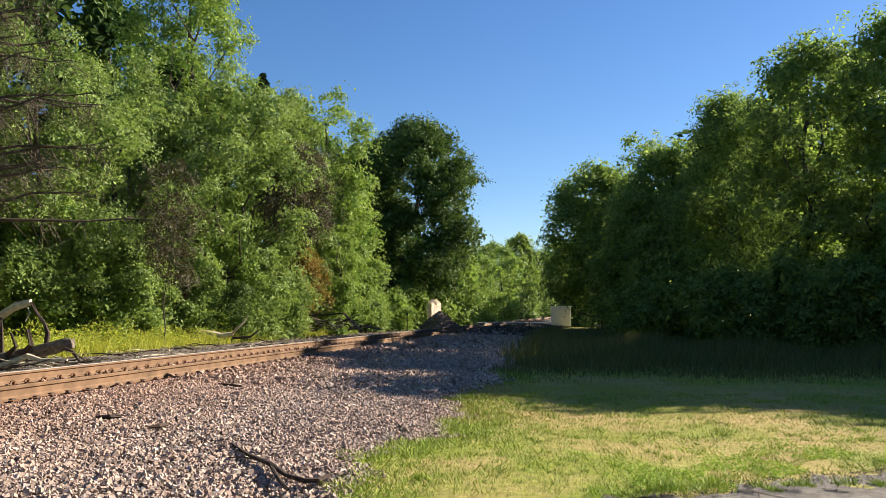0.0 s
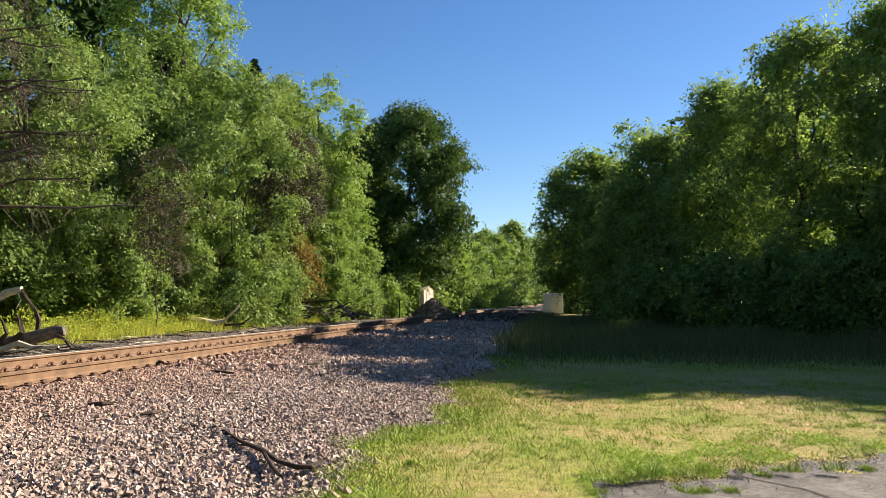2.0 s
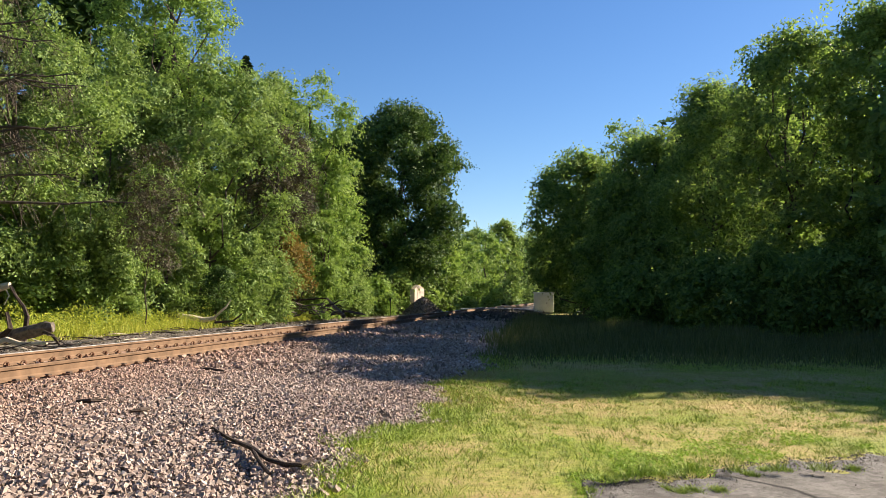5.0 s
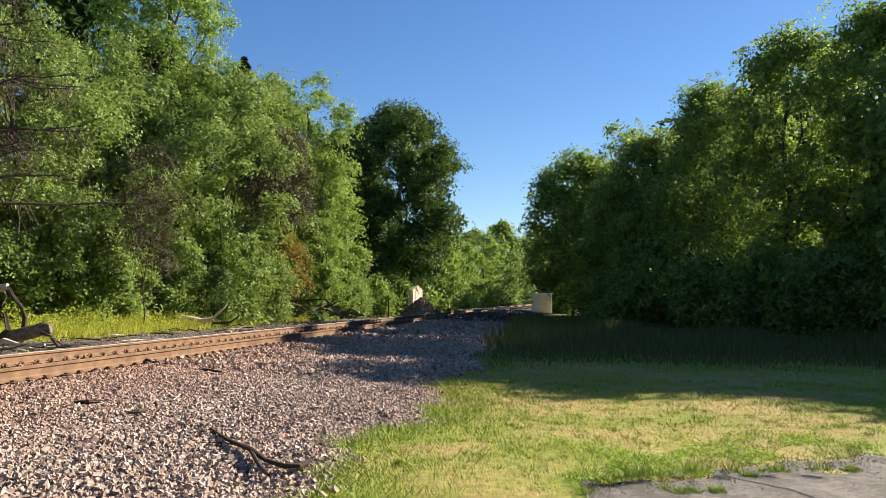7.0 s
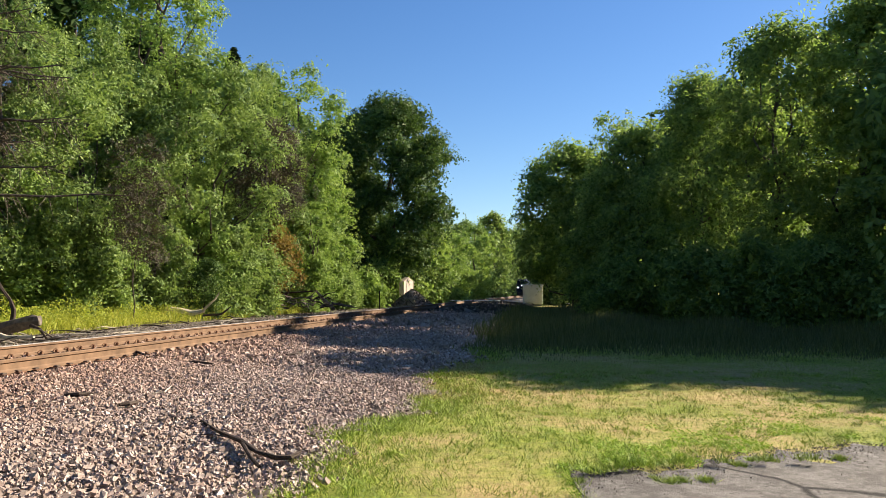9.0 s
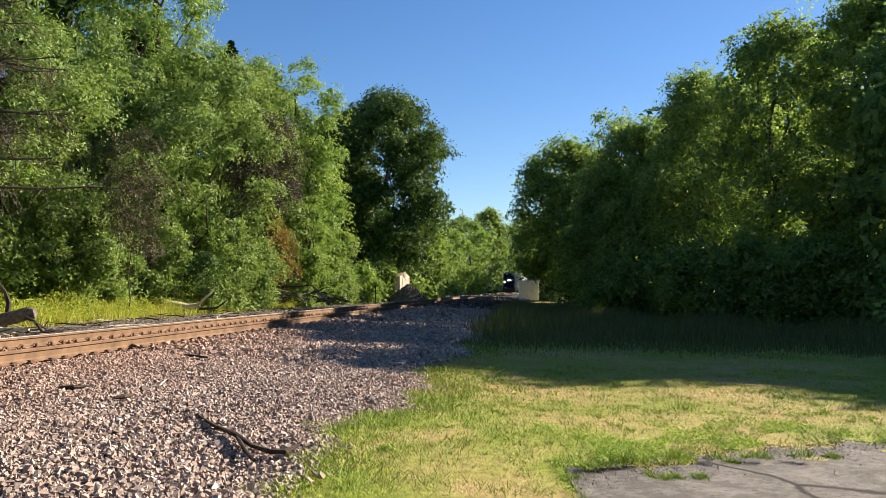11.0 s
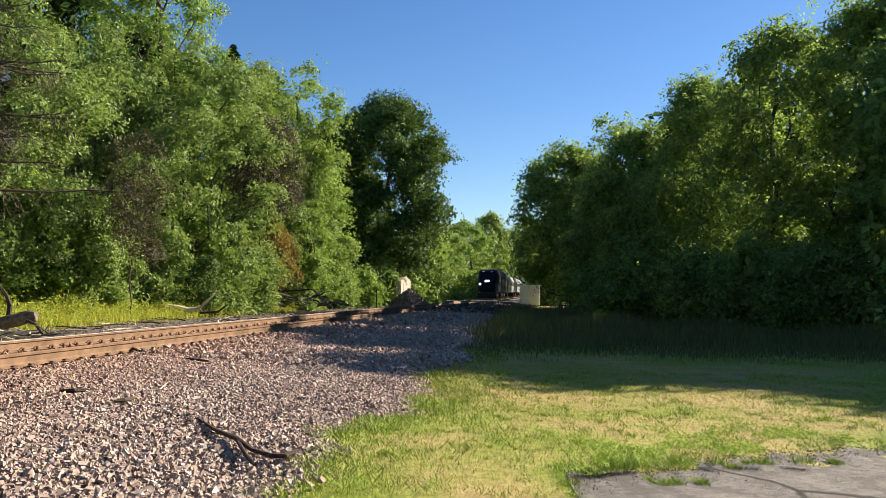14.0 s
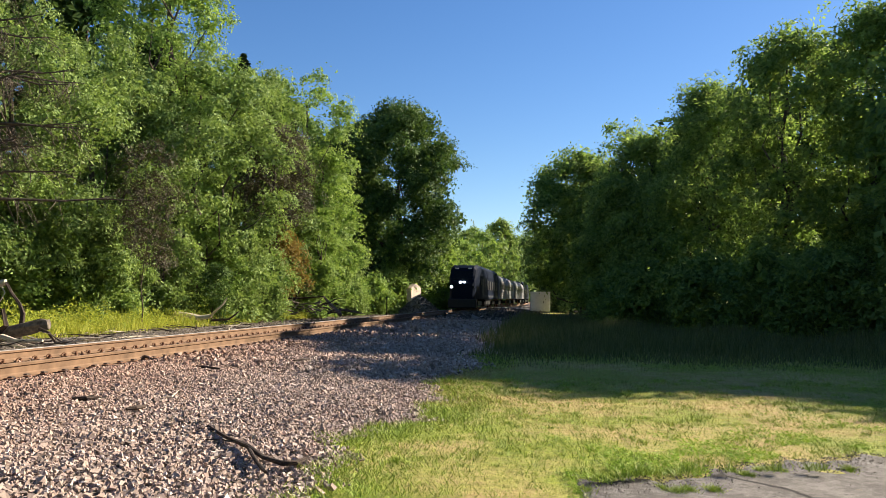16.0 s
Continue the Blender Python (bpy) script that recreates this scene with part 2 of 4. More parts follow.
ROAD = plain("road_surface", (0.3, 0.28, 0.27), 0.9, var=0.15, scale=3)
me = grid_mesh("road", np.linspace(-70, 90, 60), np.linspace(-3.4, 3.4, 6),
               lambda a, b: (track_xy(a, 87 + b)[0], track_xy(a, 87 + b)[1], 0.44 - 0.35 * np.clip((np.abs(a) - 3) / 10, 0, 1) + 0 * b), ROAD)
tagged(new("road", me), "grey asphalt road crossing the railway", "road", kind="structure")

# ---- railway track ----
RUST = plain("rusty_rail", (0.165, 0.1, 0.06), 0.85, 0.05, var=0.35, scale=3)
SHINE = plain("worn_rail_head", (0.24, 0.22, 0.215), 0.6, 0.4, var=0.12, scale=4)
TIE = plain("creosote_wood", (0.085, 0.06, 0.045), 0.9, var=0.5, scale=5, bump=0.5)
PLATE = plain("rusty_plate", (0.16, 0.08, 0.045), 0.85, 0.2, var=0.35, scale=20)
TRACK_M = pose(TRACK_O[0], TRACK_O[1], 0, 0, 0, -HEAD)
track = thing("railway_track", TRACK_M, "rusty steel rails on dark wooden ties in ballast", "railway track", kind="structure")
RAIL_PROFILE = [(-0.07, 0), (-0.07, 0.012), (-0.02, 0.03), (-0.009, 0.05), (-0.009, 0.12), (-0.035, 0.135), (-0.036, 0.165), (-0.03, 0.172), (0.03, 0.172), (0.036, 0.165), (0.035, 0.135), (0.009, 0.12), (0.009, 0.05), (0.02, 0.03), (0.07, 0.012), (0.07, 0)]
for side in (-0.755, 0.755):
    ys = np.arange(-40, 400, 4.0)
    pr = np.array(RAIL_PROFILE) * np.array([1.1, 1.3])
    V = np.concatenate([np.stack([pr[:, 0], np.full(len(pr), y), pr[:, 1]], 1) for y in ys])
    k, n = len(pr), len(ys)
    i = np.arange(n * k).reshape(n, k)
    F = np.stack([i[:-1], np.roll(i, -1, 1)[:-1], np.roll(i, -1, 1)[1:], i[1:]], -1).reshape(-1, 4)
    me = np_mesh("rail", V, F, RUST)
    me.materials.append(SHINE)
    idx = np.tile(np.where(np.isin(np.arange(k), [6, 7, 8]) & (side < 0), 1, 0), n - 1)
    me.polygons.foreach_set("material_index", idx.astype(np.int32))
    child("rail", me, track, pose(side, 0, RAIL_TOP - 0.224 + (0.035 if side < 0 else -0.02)), "rust-brown steel rail with a worn bright head")

tie_me = bpy.data.meshes.new("tie")
b = boxed(-1.3, 1.3, -0.11, 0.11, -0.17, 0.0, bevel=0.012)
b.to_mesh(tie_me); b.free(); tie_me.materials.append(TIE)
plate_me = bpy.data.meshes.new("tie_plate")
b = boxed(-0.19, 0.19, -0.095, 0.095, 0, 0.02, bevel=0.004)
b.to_mesh(plate_me); b.free(); plate_me.materials.append(PLATE)
clip_me = bpy.data.meshes.new("rail_clip")
b = bmesh.new()
rod(b, [(0.07, -0.05, 0.03), (0.085, -0.03, 0.075), (0.1, 0.0, 0.09), (0.12, 0.03, 0.075), (0.13, 0.045, 0.035)], [0.011] * 5, 6)
box(b, 0.1, 0.15, -0.02, 0.02, 0.02, 0.07, bevel=0.006)
b.to_mesh(clip_me); b.free(); clip_me.materials.append(PLATE)
low_clip_me = bpy.data.meshes.new("rail_clip")
b = boxed(0.06, 0.14, -0.05, 0.05, 0.01, 0.045, bevel=0.01)
b.to_mesh(low_clip_me); b.free(); low_clip_me.materials.append(TIE)
PITCH = 0.45
rt = random.Random(3)
for i in range(-16, 190):
    y = i * PITCH + rt.uniform(-0.02, 0.02)
    t = child("tie", tie_me, track, pose(rt.uniform(-0.05, 0.05), y, RAIL_TOP - 0.25, 0, 0, rt.uniform(-1, 1)))
    if i < 120:
        for s in (-0.755, 0.755):
            p = child("tie_plate", plate_me, t, pose(s, 0, 0.03 if s < 0 else 0))
            if i < 90:
                child("rail_clip", clip_me if s < 0 else low_clip_me, t, pose(s, 0, 0.05 if s < 0 else 0))
V, F = [], []
for i in range(190, 860):
    y = i * PITCH
    o = len(V)
    V += [(sx * 1.3, y + sy * 0.11, RAIL_TOP - 0.192 - z) for z in (0, 0.15) for sx, sy in ((-1, -1), (1, -1), (1, 1), (-1, 1))]
    F += [(o, o + 1, o + 2, o + 3), (o, o + 4, o + 5, o + 1), (o + 1, o + 5, o + 6, o + 2), (o + 2, o + 6, o + 7, o + 3), (o + 3, o + 7, o + 4, o)]
tagged(child("far_ties", np_mesh("far_ties", V, F, TIE), track), kind="stuff")


# ---- stones ----
m = Mat("stone", 0.85)
base = m.ramp(island(m), (0.0, (0.1, 0.08, 0.073)), (0.15, (0.21, 0.168, 0.15)), (0.5, (0.38, 0.308, 0.278)), (0.72, (0.41, 0.303, 0.26)), (0.9, (0.47, 0.41, 0.38)), (1.0, (0.62, 0.555, 0.52)))
grime = m.mix(m.ramp(m.noise(30, 3), (0.35, (0, 0, 0)), (0.65, (0.5, 0.5, 0.5))), base, (0.28, 0.21, 0.165))
# brake dust and rust near the rails
across = m.node("ShaderNodeVectorMath")
across.operation = "DOT_PRODUCT"
across.inputs[1].default_value = (TN[0], TN[1], 0)
m.link(m.coords(), across.inputs[0])
near = m.node("ShaderNodeMapRange")
m.link(across.outputs["Value"], near.inputs["Value"])
u_zero = TRACK_O[0] * TN[0] + TRACK_O[1] * TN[1]
near.inputs["From Min"].default_value, near.inputs["From Max"].default_value = float(u_zero + 1.0), float(u_zero + 4.5)
near.inputs["To Min"].default_value, near.inputs["To Max"].default_value = 0.7, 0.1
m.color(m.mix(near.outputs["Result"], grime, m.mix(1.0, grime, (0.92, 0.68, 0.53), "MULTIPLY")))
m.bump(m.noise(55, 3), 0.35, 0.01)
STONE = m.m
OCT_V = np.array([(0.62, 0, 0), (0, 0.62, 0), (-0.62, 0, 0), (0, -0.62, 0), (0, 0, 0.62), (0, 0, -0.62)])
OCT_F = np.array([(0, 1, 4), (1, 2, 4), (2, 3, 4), (3, 0, 4), (1, 0, 5), (2, 1, 5), (3, 2, 5), (0, 3, 5)])
BLOCK_V = np.array([(-0.42, -0.42, -0.42), (0.42, -0.42, -0.42), (0.42, 0.42, -0.42), (-0.42, 0.42, -0.42), (-0.42, -0.42, 0.42), (0.42, -0.42, 0.42), (0.42, 0.42, 0.42), (-0.42, 0.42, 0.42)])
BLOCK_F = np.array([(0, 2, 1), (0, 3, 2), (4, 5, 6), (4, 6, 7), (0, 1, 5), (0, 5, 4), (1, 2, 6), (1, 6, 5), (2, 3, 7), (2, 7, 6), (3, 0, 4), (3, 4, 7)])


def turns(n):
    """Random rotations."""
    q = rng.normal(size=(n, 4))
    q /= np.linalg.norm(q, axis=1)[:, None]
    w, x, y, z = q.T
    return np.stack([np.stack([1 - 2 * (y * y + z * z), 2 * (x * y - z * w), 2 * (x * z + y * w)], 1),
                     np.stack([2 * (x * y + z * w), 1 - 2 * (x * x + z * z), 2 * (y * z - x * w)], 1),
                     np.stack([2 * (x * z - y * w), 2 * (y * z + x * w), 1 - 2 * (x * x + y * y)], 1)], 1)


def stones(name, P, size, mat, blocky=False):
    """Crushed stones: rough blocks near by, plainer chips further off."""
    n = len(P)
    sv, sf, jit = (BLOCK_V, BLOCK_F, 0.2) if blocky else (OCT_V, OCT_F, 0.3)
    L = sv[None] + rng.uniform(-jit, jit, (n, len(sv), 3))
    L *= (size[:, None, None] * np.stack([rng.uniform(0.95, 1.7, n), rng.uniform(0.85, 1.3, n), rng.uniform(0.6, 1.0, n)], 1)[:, None])
    L = np.einsum("nij,nkj->nki", turns(n), L) + P[:, None]
    F = sf[None] + (np.arange(n) * len(sv))[:, None, None]
    return np_mesh(name, L.reshape(-1, 3), F.reshape(-1, 3), mat)


def scatter_ballast(n, v0, v1, u0, u1, s0, s1, sink=0.25):
    u, v = rng.uniform(u0, u1, n), rng.uniform(v0, v1, n)
    e = edge_u(v) + rng.normal(0, 0.1, n)
    x, y = track_xy(u, v)
    keep = (u < e) & (x > -0.6 * y - 0.6) & (y > 5.7)
    x, y = x[keep], y[keep]
    s = rng.uniform(s0, s1, len(x)) * np.where(rng.random(len(x)) < 0.08, 1.5, 1)
    return np.stack([x, y, ground_z(x, y) + ballast_lump(x, y) * (track_uv(x, y)[0] > 1.8) + s * rng.uniform(-sink, 0.3, len(x))], 1), s


P, S = scatter_ballast(62000, -8, 5, 1.1, 7.9, 0.017, 0.04)
tagged(child("near_ballast", stones("near_ballast", P, S, STONE, True), bed), kind="stuff")
A = [scatter_ballast(21000, 5, 18, 1.1, 7.9, 0.036, 0.072),
     scatter_ballast(11000, 18, 46, 1.1, 7.6, 0.085, 0.15), scatter_ballast(7000, -8, 26, -4.6, -0.9, 0.04, 0.09), scatter_ballast(7000, -3, 20, -0.7, 0.7, 0.04, 0.08)]
P, S = np.concatenate([a[0] for a in A]), np.concatenate([a[1] for a in A])
tagged(child("loose_ballast", stones("loose_ballast", P, S, STONE), bed), kind="stuff")
# far stones, darker than the rest of the ballast
m = Mat("dark_stone", 0.95)
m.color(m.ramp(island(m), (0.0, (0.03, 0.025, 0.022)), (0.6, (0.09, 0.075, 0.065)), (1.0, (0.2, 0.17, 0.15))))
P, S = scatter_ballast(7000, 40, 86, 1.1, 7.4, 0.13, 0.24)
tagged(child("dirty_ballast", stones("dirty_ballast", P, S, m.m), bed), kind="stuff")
near_me = [stones("stone", np.zeros((1, 3)), np.array([0.045]), STONE, True) for _ in range(6)]
P, S = scatter_ballast(430, -6, 0, 2.5, 7.6, 0.04, 0.05, 0.0)
for k, p in enumerate(P[:280]):
    child("stone", near_me[k % 6], bed, pose(*p, 40 * k % 360, 77 * k % 360, 13 * k % 360))


# ---- plants ----
def leaf_faces(C, N, size, aspect=0.55, droop=0.1):
    """Folded diamond leaves at C that face N."""
    n = len(C)
    N = N / np.linalg.norm(N, axis=1)[:, None]
    r = rng.normal(size=(n, 3))
    D = np.cross(N, r)
    D /= np.linalg.norm(D, axis=1)[:, None] + 1e-9
    W = np.cross(N, D)
    s = size[:, None]
    D2 = D - droop * np.array([0, 0, 1.0])
    V = np.stack([C - 0.5 * s * D2, C - 0.5 * aspect * s * W + 0.12 * s * N, C + 0.5 * s * D2, C + 0.5 * aspect * s * W + 0.12 * s * N], 1)
    return V.reshape(-1, 3), np.arange(4 * n).reshape(n, 4)


def blob_points(n, c, r, shell=0.35):
    d = rng.normal(size=(n, 3))
    d /= np.linalg.norm(d, axis=1)[:, None]
    q = (1 - shell * rng.random(n) ** 1.5)[:, None]
    return np.asarray(c) + d * q * np.asarray(r), d


def unit(a):
    return a / (np.linalg.norm(a, axis=1)[:, None] + 1e-9)


def crown_points(h, w, n, leaf, base=0.15, lobes=26, airy=0.0, taper=0.5, lump=1.0, shell=0.3, core=0.26):
    """Leaves of a crown: flat sprays over its boughs, and a dense dark inside. Places, normals, sizes and boughs."""
    f = (np.arange(lobes) + rng.random(lobes)) / lobes
    g = 1 - f if taper < 0 else f
    prof = np.sin(np.pi * (0.18 + 0.76 * g ** (1 + abs(taper)))) ** 0.65
    if taper > 0.9:
        prof = np.sqrt(np.clip(1.04 - np.abs(2 * f - 0.9) ** 2.8 * 0.72, 0.05, 1))
    a = np.arange(lobes) * 2.4 + rng.uniform(-0.6, 0.6, lobes)
    q = (0.36 + 0.052 * w) * rng.uniform(0.5, 1.35, lobes) * lump
    rad = np.maximum(w * 0.5 * prof * rng.uniform(shell, 1.0, lobes) ** 0.6 - 0.6 * q, 0)
    LC = np.stack([rad * np.cos(a), rad * np.sin(a), h * (base + (0.97 - base) * f) - 0.4 * q], 1)
    LC[:, 2] = np.maximum(LC[:, 2], 0.25)
    flat = np.array([1.15, 1.15, 0.8])
    per, inner = 20, core * (1 - airy)
    k = max(8, int(n * (1 - inner) / per))
    who = rng.choice(lobes, k, p=q ** 2 / (q ** 2).sum())
    out = np.stack([np.cos(a), np.sin(a), 0 * a], 1)[who]
    d = unit(rng.normal(size=(k, 3)) + 0.45 * out + np.array([0, 0, 0.3]))
    reach = 0.68 + 0.36 * rng.random(k) + np.minimum(rng.exponential(0.08 + 0.5 * airy, k), 0.9) * (rng.random(k) < 0.3 + 0.5 * airy)
    S = LC[who] + d * (q[who] * reach)[:, None] * flat
    SN = unit(0.7 * d + np.array([0, 0, 0.42]) + rng.normal(0, 0.4, (k, 3)))
    T1 = unit(np.cross(SN, rng.normal(size=(k, 3))))
    T2 = np.cross(SN, T1)
    sr = leaf * rng.uniform(1.2, 3.2, k)
    r = np.repeat(np.arange(k), per)
    p, e, z = rng.normal(0, 0.72, (3, len(r)))
    C = S[r] + sr[r][:, None] * (p[:, None] * T1[r] + 0.7 * e[:, None] * T2[r] + 0.22 * z[:, None] * SN[r])
    C[:, 2] -= 0.16 * sr[r] * (p * p + e * e)
    N = SN[r] + rng.normal(0, 0.24, (len(r), 3))
    size = leaf * rng.uniform(0.6, 1.25, len(r))
    c = max(4, int(n * inner))
    who = rng.choice(lobes, c, p=q ** 3 / (q ** 3).sum())
    D = LC[who] + unit(rng.normal(size=(c, 3))) * (q[who] * 0.68 * rng.random(c) ** 0.5)[:, None] * flat
    C, N = np.concatenate([C, D]), np.concatenate([N, rng.normal(0, 0.6, (c, 3)) + np.array([0, 0, 0.4])])
    size = np.concatenate([size, leaf * rng.uniform(1.3, 2.2, c)])
    keep = C[:, 2] > 0.1
    return C[keep], N[keep], size[keep], LC


def trunk_bm(h, r, LC, rnd, lean=0.0, limbs=10):
    b = bmesh.new()
    top = Vector((lean * h * 0.3, 0, h * 0.85))
    pts = wander((0, 0, -0.25), top, 7, 0.03 * h, rnd)
    rod(b, pts, [r * (1.35 if i == 0 else 1 - 0.85 * i / 7) for i in range(8)], 8)
    for c in rnd.sample(list(map(tuple, LC)), min(limbs, len(LC))):
        f = min(0.85, max(0.15, c[2] / h * 0.72))
        s = pts[min(7, int(f * 7))]
        q = wander(s, c, 4, 0.05 * h, rnd)
        rod(b, q, [r * 0.4 * (1 - f * 0.6), r * 0.3 * (1 - f * 0.6), r * 0.2, r * 0.12, r * 0.05], 5)
    return b


tree_count = 0


def tree(x, y, h, w, mat, n, leaf, label, name="tree", base=0.15, lobes=26, airy=0.0, taper=0.5, lump=1.0, shell=0.3, core=0.26, r=None, category="tree", limbs=10, group=""):
    global tree_count
    tree_count += 1
    rnd = random.Random(tree_count)
    t = thing(name, pose(x, y, float(ground_z(x, y)) - 0.05, 0, 0, rnd.uniform(0, 360)), label, category, group)
    C, N, size, LC = crown_points(h, w, n, leaf, base, lobes, airy, taper, lump, shell, core)
    V, F = leaf_faces(C, N, size)
    child("crown", np_mesh("crown", V, F, mat), t)
    part("trunk" if category == "tree" else "stem", trunk_bm(h, r or 0.018 * h, LC, rnd, limbs=limbs), BARK, t)
    return t


def tree_px(px, d, top, wpx, mat, n, leaf, label, **k):
    """A tree at a bearing and depth, by the bearings of its top and sides."""
    h = 1.65 + (555 - top) * d / 1414
    return tree(at(px, d), d, h, wpx * d / 1414, mat, n, leaf, label, **k)


def spruce(x, y, h, w, label, mat=None, n=5000):
    global tree_count
    tree_count += 1
    rnd = random.Random(tree_count)
    t = thing("spruce_tree", pose(x, y, float(ground_z(x, y)) - 0.05), label, "tree")
    f = rng.random(n)
    a = rng.uniform(0, math.tau, n)
    tier = 0.6 + 0.4 * np.abs(np.sin(f * 38))
    rad = w * 0.5 * (1.03 - f) * tier * np.sqrt(rng.random(n))
    C = np.stack([rad * np.cos(a), rad * np.sin(a), h * (0.1 + 0.9 * f) - 0.18 * rad], 1)
    N = np.stack([np.cos(a) * 0.3, np.sin(a) * 0.3, np.ones(n)], 1) + rng.normal(0, 0.4, (n, 3))
    V, F = leaf_faces(C, N, rng.uniform(0.3, 0.6, n), 0.35)
    child("crown", np_mesh("crown", V, F, mat or LEAF_SPRUCE), t)
    b = bmesh.new()
    rod(b, [(0, 0, -0.2), (0, 0, h * 0.5), (0, 0, h * 0.98)], [0.16, 0.1, 0.02], 8)
    part("trunk", b, BARK, t)


# ---- woods left of the track ----
FULL = "leafy deciduous tree in full green foliage at the wood's edge"
DEEP = "tree deeper in the wood, half hidden by its neighbours"
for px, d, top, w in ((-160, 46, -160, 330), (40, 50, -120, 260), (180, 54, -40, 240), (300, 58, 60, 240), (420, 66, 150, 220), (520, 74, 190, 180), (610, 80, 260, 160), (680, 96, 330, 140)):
    tree_px(px, d, top, w, LEAF_SHADED, 5500, 0.68, DEEP, lobes=70, base=0.04, limbs=4, lump=1.7)
tree_px(-130, 33, -160, 330, LEAF_MID, 22000, 0.22, FULL, lobes=60, lump=1.4)
tree_px(50, 36, 30, 360, LEAF_MID, 37000, 0.17, FULL, lobes=44, base=0.02, airy=0.06, lump=1.6, shell=0.75)
tree_px(212, 41.5, 95, 330, LEAF_MID, 37000, 0.17, FULL, lobes=44, base=0.02, airy=0.06, lump=1.6, shell=0.75)
tree_px(325, 47, -130, 280, LEAF_LIME, 34000, 0.2, "tall airy pale green tree with open limbs", lobes=90, airy=0.4, base=0.3, taper=0.1, lump=1.1)
tree_px(385, 46, 120, 330, LEAF_MID, 40000, 0.18, FULL, lobes=48, base=0.02, airy=0.06, lump=1.5, shell=0.75)
tree_px(480, 56, 145, 230, LEAF_MID, 34000, 0.2, FULL, lobes=46, base=0.03, airy=0.06, lump=1.4, shell=0.75)
spruce(at(458, 66), 66, 1.6 + (555 - 124) * 66 / 1414, 15, "dark spruce tip rising above the wood", n=7000)
tree_px(572, 62, 140, 190, LEAF_LIME, 18000, 0.24, "fan-shaped pale green elm with ascending limbs", lobes=56, airy=0.55, base=0.3, taper=-0.2, lump=1.1)
tree_px(590, 64, 290, 190, LEAF_LIME, 26000, 0.25, FULL, lobes=70, base=0.02, lump=1.3)
tree_px(738, 84, 200, 244, LEAF_MAPLE, 64000, 0.27, "big round dark green maple beside the crossing", name="maple_tree", lobes=190, base=0.14, taper=1.0, lump=1.5, airy=0.0, shell=0.42, core=0.48)

# undergrowth along the wood's edge
BUSH = "lush green shrub at the foot of the wood"
for px, d, top, w, mat in ((-60, 35, 380, 190, LEAF_LIME), (40, 36, 385, 190, LEAF_LIME), (130, 36.5, 420, 160, LEAF_LIME), (235, 39, 400, 170, LEAF_MID), (330, 42, 430, 150, LEAF_MID),
                           (400, 46, 400, 140, LEAF_LIME), (470, 51, 430, 120, LEAF_MID), (600, 58, 390, 110, LEAF_LIME), (560, 60, 440, 120, LEAF_LIME), (650, 66, 460, 110, LEAF_MID),
                           (95, 36, 345, 190, LEAF_LIME), (-5, 35.5, 330, 200, LEAF_LIME), (190, 37.8, 400, 150, LEAF_MID), (505, 50, 470, 110, LEAF_MID)):
    tree_px(px, d, top, w, mat, 9000, 0.19, BUSH, name="shrub", base=0.02, lobes=34, lump=1.2, category="shrub", limbs=6)
tree_px(528, 52.5, 428, 105, LEAF_BROWN, 6000, 0.19, "shrub with dying rust-brown leaves", name="shrub", base=0.3, lobes=18, lump=1.2, airy=0.2, category="shrub", limbs=6)
for px, d, top, w, mat in ((700, 80, 490, 90, LEAF_SHADED), (800, 93, 445, 110, LEAF_LIME), (762, 83, 468, 100, LEAF_LIME), (722, 79, 492, 90, LEAF_LIME), (800, 86, 440, 110, LEAF_LIME), (845, 120, 450, 110, LEAF_LIME), (888, 135, 432, 90, LEAF_LIME), (870, 150, 425, 90, LEAF_MID)):
    tree_px(px, d, top, w, mat, 8000, 0.4, "sunlit light green shrub near the crossing", name="shrub", base=0.02, lobes=44, lump=1.4, category="shrub", limbs=5)
for px, d, top, w in ((922, 200, 413, 80), (955, 230, 445, 80), (985, 250, 430, 90), (965, 330, 455, 90), (880, 320, 440, 90), (1000, 340, 440, 110), (830, 300, 430, 120)):
    tree_px(px, d, top, w, LEAF_MID, 6000, 0.8, "distant green tree beyond the crossing", lobes=60, base=0.02, lump=1.5)

for x, y, h, w in ((15.8, 93, 3.6, 5), (19.5, 97, 4.2, 6), (18.2, 29, 3.2, 5), (-4.2, 71, 3.6, 4), (-6.5, 69, 4.2, 4.5)):
    tree(x, y, h, w, LEAF_MID if x > 0 else LEAF_LIME, 3500, 0.28, "leafy green shrub beside the track", name="shrub", base=0.02, lobes=26, lump=1.2, category="shrub", limbs=4)

# ---- woods right of the track ----
RIGHT = "dense leafy tree with its shaded side towards the lawn"
tree_px(1066, 62, 285, 222, LEAF_BACKLIT, 34000, 0.26, RIGHT, lobes=110, base=0.2, taper=1.0, lump=1.35)
tree_px(1140, 56, 212, 90, LEAF_LIME, 3000, 0.24, "slender airy tree rising above its neighbours", lobes=20, airy=0.9, base=0.5)
tree_px(1130, 50, 330, 160, LEAF_BACKLIT, 26000, 0.23, RIGHT, lobes=80, base=0.03, lump=1.3)
tree_px(1190, 47, 245, 220, LEAF_BACKLIT, 30000, 0.22, RIGHT, lobes=100, base=0.03, airy=0.15, lump=1.3)
tree_px(1300, 41, 150, 230, LEAF_BACKLIT, 36000, 0.18, RIGHT, lobes=100, base=0.03, airy=0.15, lump=1.3)
tree_px(1440, 36, 50, 280, LEAF_BACKLIT, 40000, 0.18, RIGHT, lobes=110, base=0.03, taper=0.5, airy=0.15, lump=1.35)
